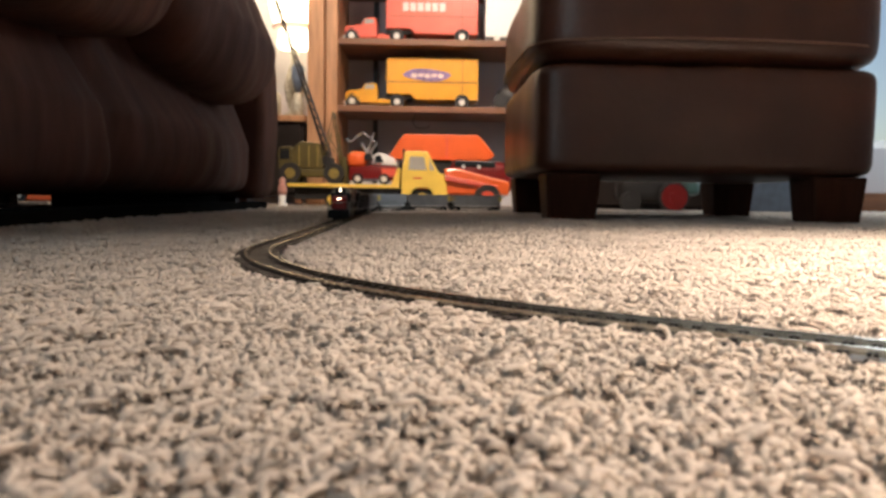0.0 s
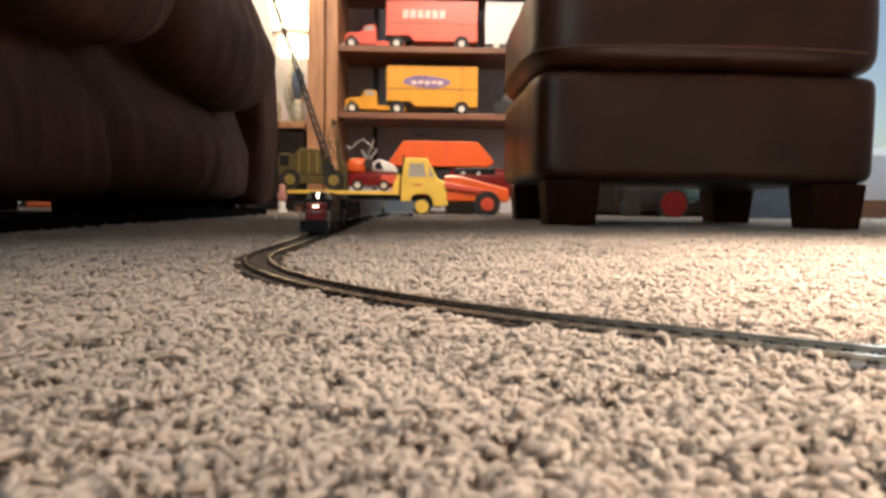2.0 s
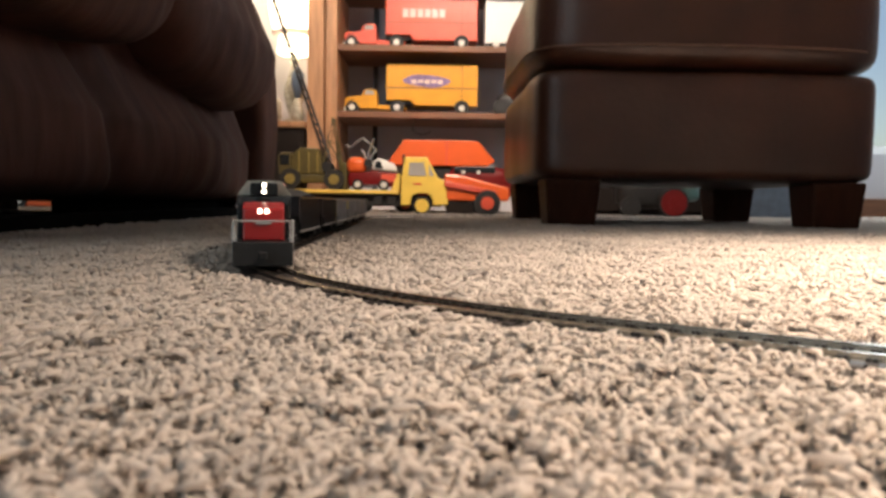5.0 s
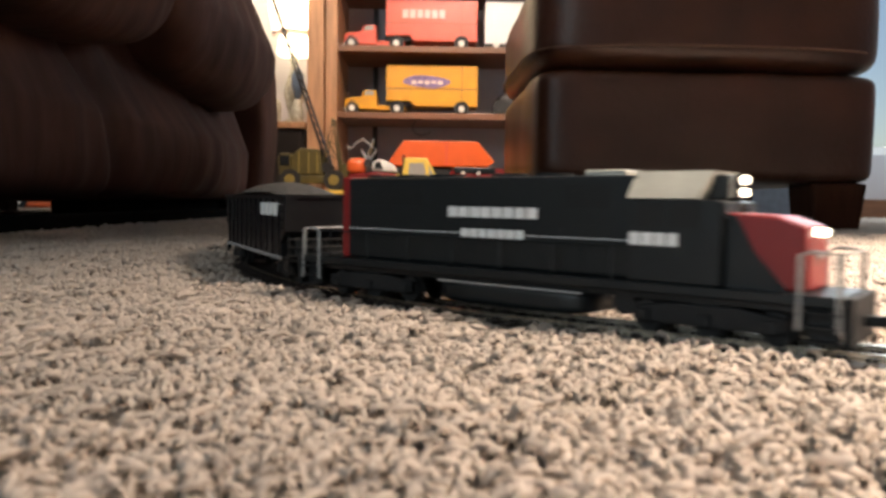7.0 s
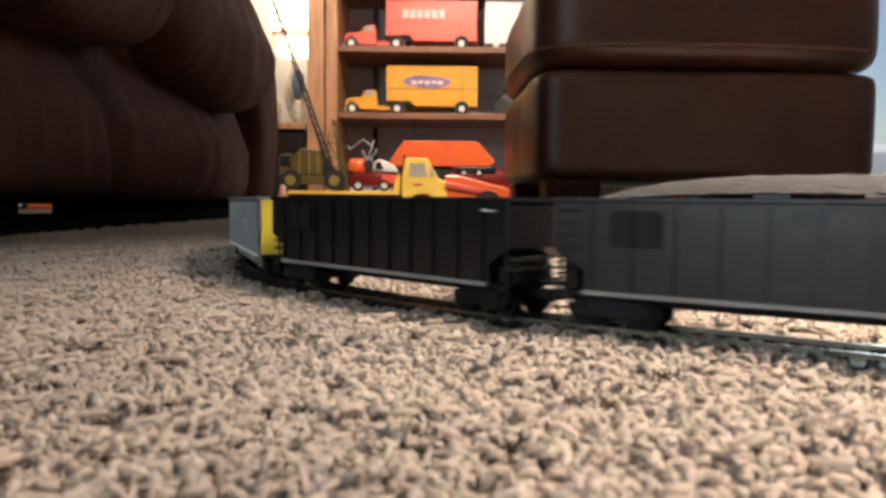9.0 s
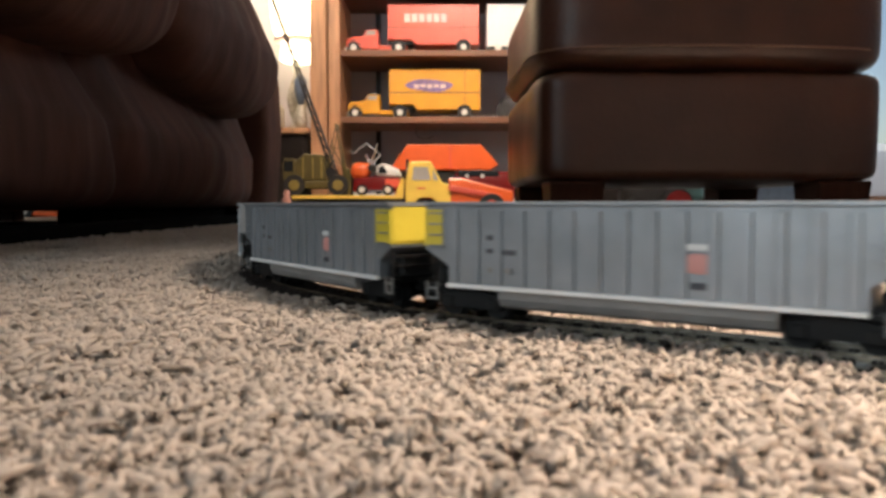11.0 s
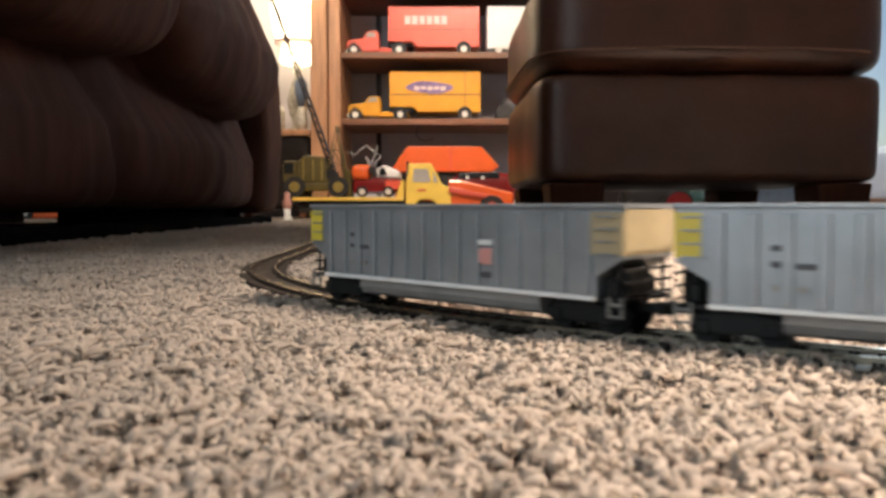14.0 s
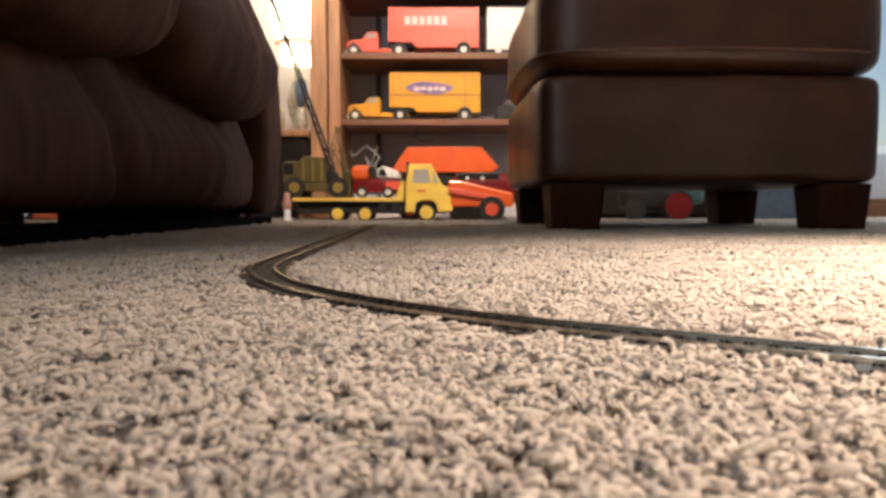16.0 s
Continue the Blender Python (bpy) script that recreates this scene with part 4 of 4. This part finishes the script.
    part("lettering_bar", box(0.1032, 0.1044, -0.0045, 0.0045, 0.0268, 0.0288), M["tub"], ns)
    part("tank", puffy(-0.036, 0.033, -0.0155, 0.0155, 0.0022, 0.0115, 6, 10, 8, 6), M["loco"], t, "fuel tank", True)
    # Pale strip stands in for bright carpet seen between frame and tank.
    part("tank_trim", box(-0.034, 0.031, -0.0158, -0.0150, 0.0106, 0.0112), M["step_grey"], t, "pale strip standing in for the bright gap above the tank")
    part("air_tank", add_cyl(bm_new(), (0.0450, -0.011, 0.0085), (0.0450, 0.011, 0.0085), 0.0042, 14), M["loco_under"], t)
    bogie(t, -0.074, 3)
    bogie(t, 0.074, 3)
    for d in (-1, 1):
        p = bm_new()
        xx = d * 0.1145
        add_box(p, min(xx, xx + d * 0.0025), max(xx, xx + d * 0.0025), -0.0175, 0.0175, 0.0025, 0.0168, 0.0004, 1)
        part("pilot", p, M["loco_under"], t)
        for sy in (-1, 1):
            st = bm_new()
            a, b = sorted((d * 0.104, d * 0.1135))
            y0, y1 = sorted((sy * 0.0135, sy * 0.0178))
            for k in range(3):
                add_box(st, a, b, y0, y1, 0.003 + k * 0.0042, 0.0038 + k * 0.0042)
            add_box(st, a, b, sy * 0.0135 - 0.0004, sy * 0.0135 + 0.0004, 0.003, 0.0136)
            part("steps", st, M["loco_under"], t, "corner steps")
        for sy in (-1, 1):
            y = sy * 0.0172
            handrail(t, ((d * 0.1025, y, 0.0065), (d * 0.1025, y, 0.0285), (d * 0.106, y, 0.0295), (d * 0.1125, y, 0.029), (d * 0.1135, y, 0.0065)), 0.0007, "step_grey")
        handrail(t, ((d * 0.1135, -0.0155, 0.0168), (d * 0.1135, -0.0155, 0.029), (d * 0.1135, 0.0155, 0.029), (d * 0.1135, 0.0155, 0.0168)), 0.0005, "step_grey")
        coupler(t, d * 0.117, d)
    for sy in (-1, 1):
        y = sy * 0.0172
        handrail(t, ((-0.102, y, 0.0285), (0.050, y, 0.0285)), 0.00035, "loco")
        for k in range(7):
            x = -0.095 + k * 0.023
            handrail(t, ((x, y, 0.0168), (x, y, 0.0285)), 0.00035, "loco")
    return t


def build_car(style, label, load=False, yellow_front=False, yellow_rear=False, tan_front=False, front_sheet=False, group="toy coal cars"):
    t = thing("toy_coal_car", label, "toy train", group)
    body_m = M["silver"] if style == "silver" else M["coalblack"]
    L, W, ZT, ZB = 0.0822, 0.0180, 0.0448, 0.0128
    bm = bm_new()
    inner = 0.0715
    outline = ((-inner, ZB), (inner + 0.001, ZB), (inner + 0.001, 0.0200), (L, 0.0262), (L, ZT - 0.0008), (-L, ZT - 0.0008), (-L, 0.0262), (-inner, 0.0200))
    add_prism(bm, outline, -W, W, 0.0003)
    body = part("body", bm, body_m, t, "ribbed high-sided tub body")
    # ribs, sills and rims
    n = 11
    if style == "black":
        for sy in (-1, 1):
            for k in range(n):
                x = -inner + 0.002 + k * (2 * inner - 0.004) / (n - 1)
                y0, y1 = sorted((sy * W, sy * (W + 0.0010)))
                part("rib", box(x - 0.0010, x + 0.0010, y0, y1, ZB + 0.001, ZT - 0.002), body_m, body)
    else:
        for sy in (-1, 1):
            for k in range(n + 4):
                x = -inner + 0.003 + k * (2 * inner - 0.006) / (n + 3)
                y0, y1 = sorted((sy * (W - 0.0002), sy * (W + 0.0011)))
                part("rib", add_prism(bm_new(), ((x - 0.0019, ZB + 0.0007), (x + 0.0019, ZB + 0.0007), (x + 0.0017, ZT - 0.003), (x - 0.0017, ZT - 0.003)), y0, y1, 0.0004), body_m, body)
    rim = bm_new()
    for sy in (-1, 1):
        a, b = sorted((sy * (W - 0.001), sy * (W + 0.0014)))
        add_box(rim, -L, L, a, b, ZT - 0.0016, ZT, 0.0003, 1)
        a, b = sorted((sy * (W - 0.001), sy * (W + 0.0016)))
        # The highlight along the sill is put into its paler colour.
        part("sill", box(-inner, inner + 0.001, a, b, ZB - 0.0010, ZB + 0.0007, 0.0003, 1), M["sill_lit"] if style == "silver" else M["tub"], body, "bottom sill with its highlight line put into a pale colour")
    for d in (-1, 1):
        a, b = sorted((d * (L - 0.001), d * (L + 0.0008)))
        add_box(rim, a, b, -W, W, ZT - 0.0016, ZT)
    part("rim", rim, body_m, body, "rolled top rim and bottom sill")
    if load:
        cm = bm_new()
        gx, gy = 44, 12
        vv = [[cm.verts.new((-L + 0.003 + i * (2 * L - 0.006) / gx, -W + 0.0015 + j * (2 * W - 0.003) / gy,
                             ZT - 0.003 + 0.0105 * (1 - abs(2 * i / gx - 1) ** 3.0) ** 0.9 * (1 - 0.55 * abs(2 * j / gy - 1) ** 2) + 0.0007 * noise.noise(Vector((i * 0.9, j * 0.9, 3)))))
               for j in range(gy + 1)] for i in range(gx + 1)]
        for i in range(gx):
            for j in range(gy):
                cm.faces.new((vv[i][j], vv[i + 1][j], vv[i + 1][j + 1], vv[i][j + 1]))
        part("coal_load", cm, M["coal"], t, "heaped grey-black coal load", True)
    # twin tubs between the wheel trucks
    if style == "silver":
        tb = bm_new()
        prof = [(-0.0165, 0.0130), (-0.0162, 0.0085), (-0.0148, 0.0058), (-0.0120, 0.0045), (-0.0020, 0.0045), (0, 0.0075), (0.0020, 0.0045), (0.0120, 0.0045), (0.0148, 0.0058), (0.0162, 0.0085), (0.0165, 0.0130)]
        A = [tb.verts.new((-0.050, y, z)) for y, z in prof]
        B = [tb.verts.new((0.048, y, z)) for y, z in prof]
        for i in range(len(prof) - 1):
            tb.faces.new((A[i], B[i], B[i + 1], A[i + 1]))
        tb.faces.new(A)
        tb.faces.new(B[::-1])
        part("tub", tb, M["tub"], t, "rounded grey twin tub", False)
    part("centre_sill", box(-0.081, 0.081, -0.003, 0.003, 0.0075, 0.0125), M["loco_under"], t)
    for d in (-1, 1):
        bogie(t, d * 0.064, 2)
        a, b = sorted((d * 0.0530, d * 0.0815))
        part("end_platform", box(a, b, -0.0165, 0.0165, 0.0112, 0.0126), M["loco_under"], t)
        coupler(t, d * 0.0812, d)
        # brake gear, posts and grab irons at the end
        gear = bm_new()
        add_box(gear, min(d * 0.0745, d * 0.0790), max(d * 0.0745, d * 0.0790), -0.0150, 0.0125, 0.0126, 0.0195, 0.001, 1)
        add_box(gear, min(d * 0.0760, d * 0.0815), max(d * 0.0760, d * 0.0815), -0.0120, 0.0040, 0.0126, 0.0225, 0.001, 1)
        for j in range(3):
            add_cyl(gear, (d * 0.0822, -0.0165, 0.0140 + j * 0.0042), (d * 0.0822, 0.0165, 0.0140 + j * 0.0042), 0.0005, 6)
        for sy in (-1, 1):
            add_cyl(gear, (d * 0.0795, sy * 0.0155, 0.0105), (d * 0.0795, sy * 0.0155, 0.0275), 0.0006, 6)
            add_cyl(gear, (d * 0.0765, sy * 0.010, 0.0118), (d * 0.0765, sy * 0.010, 0.0240), 0.0010, 6)
        part("brake_gear", gear, M["loco_under"], t)
        for sy in (-1, 1):
            y0, y1 = sorted((sy * 0.0168, sy * 0.0178))
            steps = bm_new()
            for k in range(2):
                add_box(steps, d * 0.0795 - 0.0025, d * 0.0795 + 0.0025, y0, y1, 0.0065 + k * 0.004, 0.0073 + k * 0.004)
            for e in (-1, 1):
                add_box(steps, d * 0.0795 + e * 0.0025 - 0.0004, d * 0.0795 + e * 0.0025 + 0.0004, y0, y1, 0.0065, 0.0135)
            part("step", steps, M["grab"] if style == "silver" else M["loco_under"], t)
        for sy in (-1, 1):
            for k in range(4):
                y0, y1 = sorted((sy * (W + 0.0004), sy * (W + 0.0014)))
                rung = box(d * 0.0765 - 0.0036, d * 0.0765 + 0.0036, y0, y1, 0.0275 + k * 0.0042, 0.0281 + k * 0.0042)
                part("ladder_rung", rung, body_m if style == "silver" else M["loco_under"], t)
        end_m = None
        if d > 0 and yellow_front or d < 0 and yellow_rear:
            end_m = M["car_yellow"]
        if d > 0 and tan_front:
            end_m = M["tan"]
        if end_m:
            a, b = sorted((d * (0.0700 if d > 0 else 0.0742), d * (L + 0.0003)))
            if not (d > 0 and front_sheet):
                part("side_panel", box(a, b, -W - 0.0003, W + 0.0003, 0.0275, ZT - 0.003), end_m, body, "painted end panel on the side")
            a, b = sorted((d * (L - 0.002), d * (L + 0.0006)))
            part("end_panel", box(a, b, -W + 0.001, W - 0.001, 0.0135 if d > 0 and front_sheet else 0.0285, ZT - 0.002), end_m, body, "painted end sheet")
    y0, y1 = -W - 0.0010, -W + 0.0002
    if style == "silver":
        part("emblem", puffy(0.0205, 0.0305, y0, y1, 0.0218, 0.0282, 4, 6, 2, 6), M["pink"], body, "faded pink emblem")
        part("lettering_bar", box(0.0200, 0.0310, y0, y1, 0.0292, 0.0312), M["lettering"], body)
        part("stencil", box(0.0225, 0.0290, y0, y1, 0.0168, 0.0190), M["darkmark"], body)
        for x, z, w in ((-0.0535, 0.0305, 0.0042), (-0.0535, 0.0256, 0.0042), (-0.0465, 0.0252, 0.0062), (-0.053, 0.0185, 0.003), (-0.046, 0.0185, 0.003)):
            part("stencil", box(x, x + w, y0, y1, z, z + 0.0018), M["darkmark"] if z > 0.02 else M["tub"], body, "dark stencilled mark")
    else:
        for k in range(4 if load else 0):
            x = 0.0310 + k * 0.0107
            part("lettering_bar", box(x, x + 0.0066, -W - 0.0013, y1, 0.0340, 0.0405), M["lettering"], body, "white block lettering bar")
        part("data_panel", box(-0.0620, -0.0450, y0, y1, 0.0285, 0.0405), M["loco_under"], body)
        part("stencil", box(0.069, 0.077, y0, y1, 0.0395, 0.0405), M["lettering"], body)
    return t


# ---- movement ----
PROGRESS = ((0.0, -0.612), (2.0, -0.300), (3.0, -0.130), (4.2, 0.075), (6.4, 0.428), (7.2, 0.558), (8.3, 0.7275), (9.2, 0.878), (11.4, 1.200), (12.0, 1.2925), (13.5, 1.520), (14.0, 1.597), (14.4, 1.657), (15.2, 1.7835), (16.0, 1.908))


def front_at(t):
    """How far the locomotive's front coupling has come along the line."""
    k = 0.25
    ts = np.linspace(t - k, t + k, 15)
    x = [p[0] for p in PROGRESS]
    y = [p[1] for p in PROGRESS]
    v = []
    for u in ts:
        if u < 0:
            v.append(y[0] + u * 0.155)
        elif u > 16:
            v.append(y[-1] + (u - 16) * 0.156)
        else:
            v.append(np.interp(u, x, y))
    return float(np.mean(v))


def rail_pose(s_mid, half):
    a, b = line_at(s_mid + half), line_at(s_mid - half)
    h = math.atan2(a[1] - b[1], a[0] - b[0])
    return Matrix.Translation(((a[0] + b[0]) / 2, (a[1] + b[1]) / 2, RAIL_Z)) @ Matrix.Rotation(h, 4, "Z")


LOCO_L, CAR_L = 0.2490, 0.1780
TRAIN = [(build_loco(), 0.12375, 0.074)]
CARS = [
    build_car("black", "black model coal car with white bars of lettering and heaped coal", load=True),
    build_car("black", "plain black empty model coal car"),
    build_car("silver", "silver model coal car with yellow end sheet and trailing panel", yellow_front=True, yellow_rear=True, front_sheet=True),
    build_car("silver", "silver model coal car with a yellow leading end", yellow_front=True),
    build_car("silver", "silver model coal car with a yellow trailing end", yellow_rear=True),
    build_car("silver", "silver model coal car with tan leading and yellow trailing end", yellow_rear=True, tan_front=True),
]
for i, c in enumerate(CARS):
    TRAIN.append((c, LOCO_L + CAR_L * (i + 0.5), 0.064))


def motions():
    for ob, back, half in TRAIN:
        rows = []
        for i in range(65):
            t = i * 0.25
            rows.append((t, rail_pose(front_at(t) - back, half)))
        walk(ob, rows)


motions()
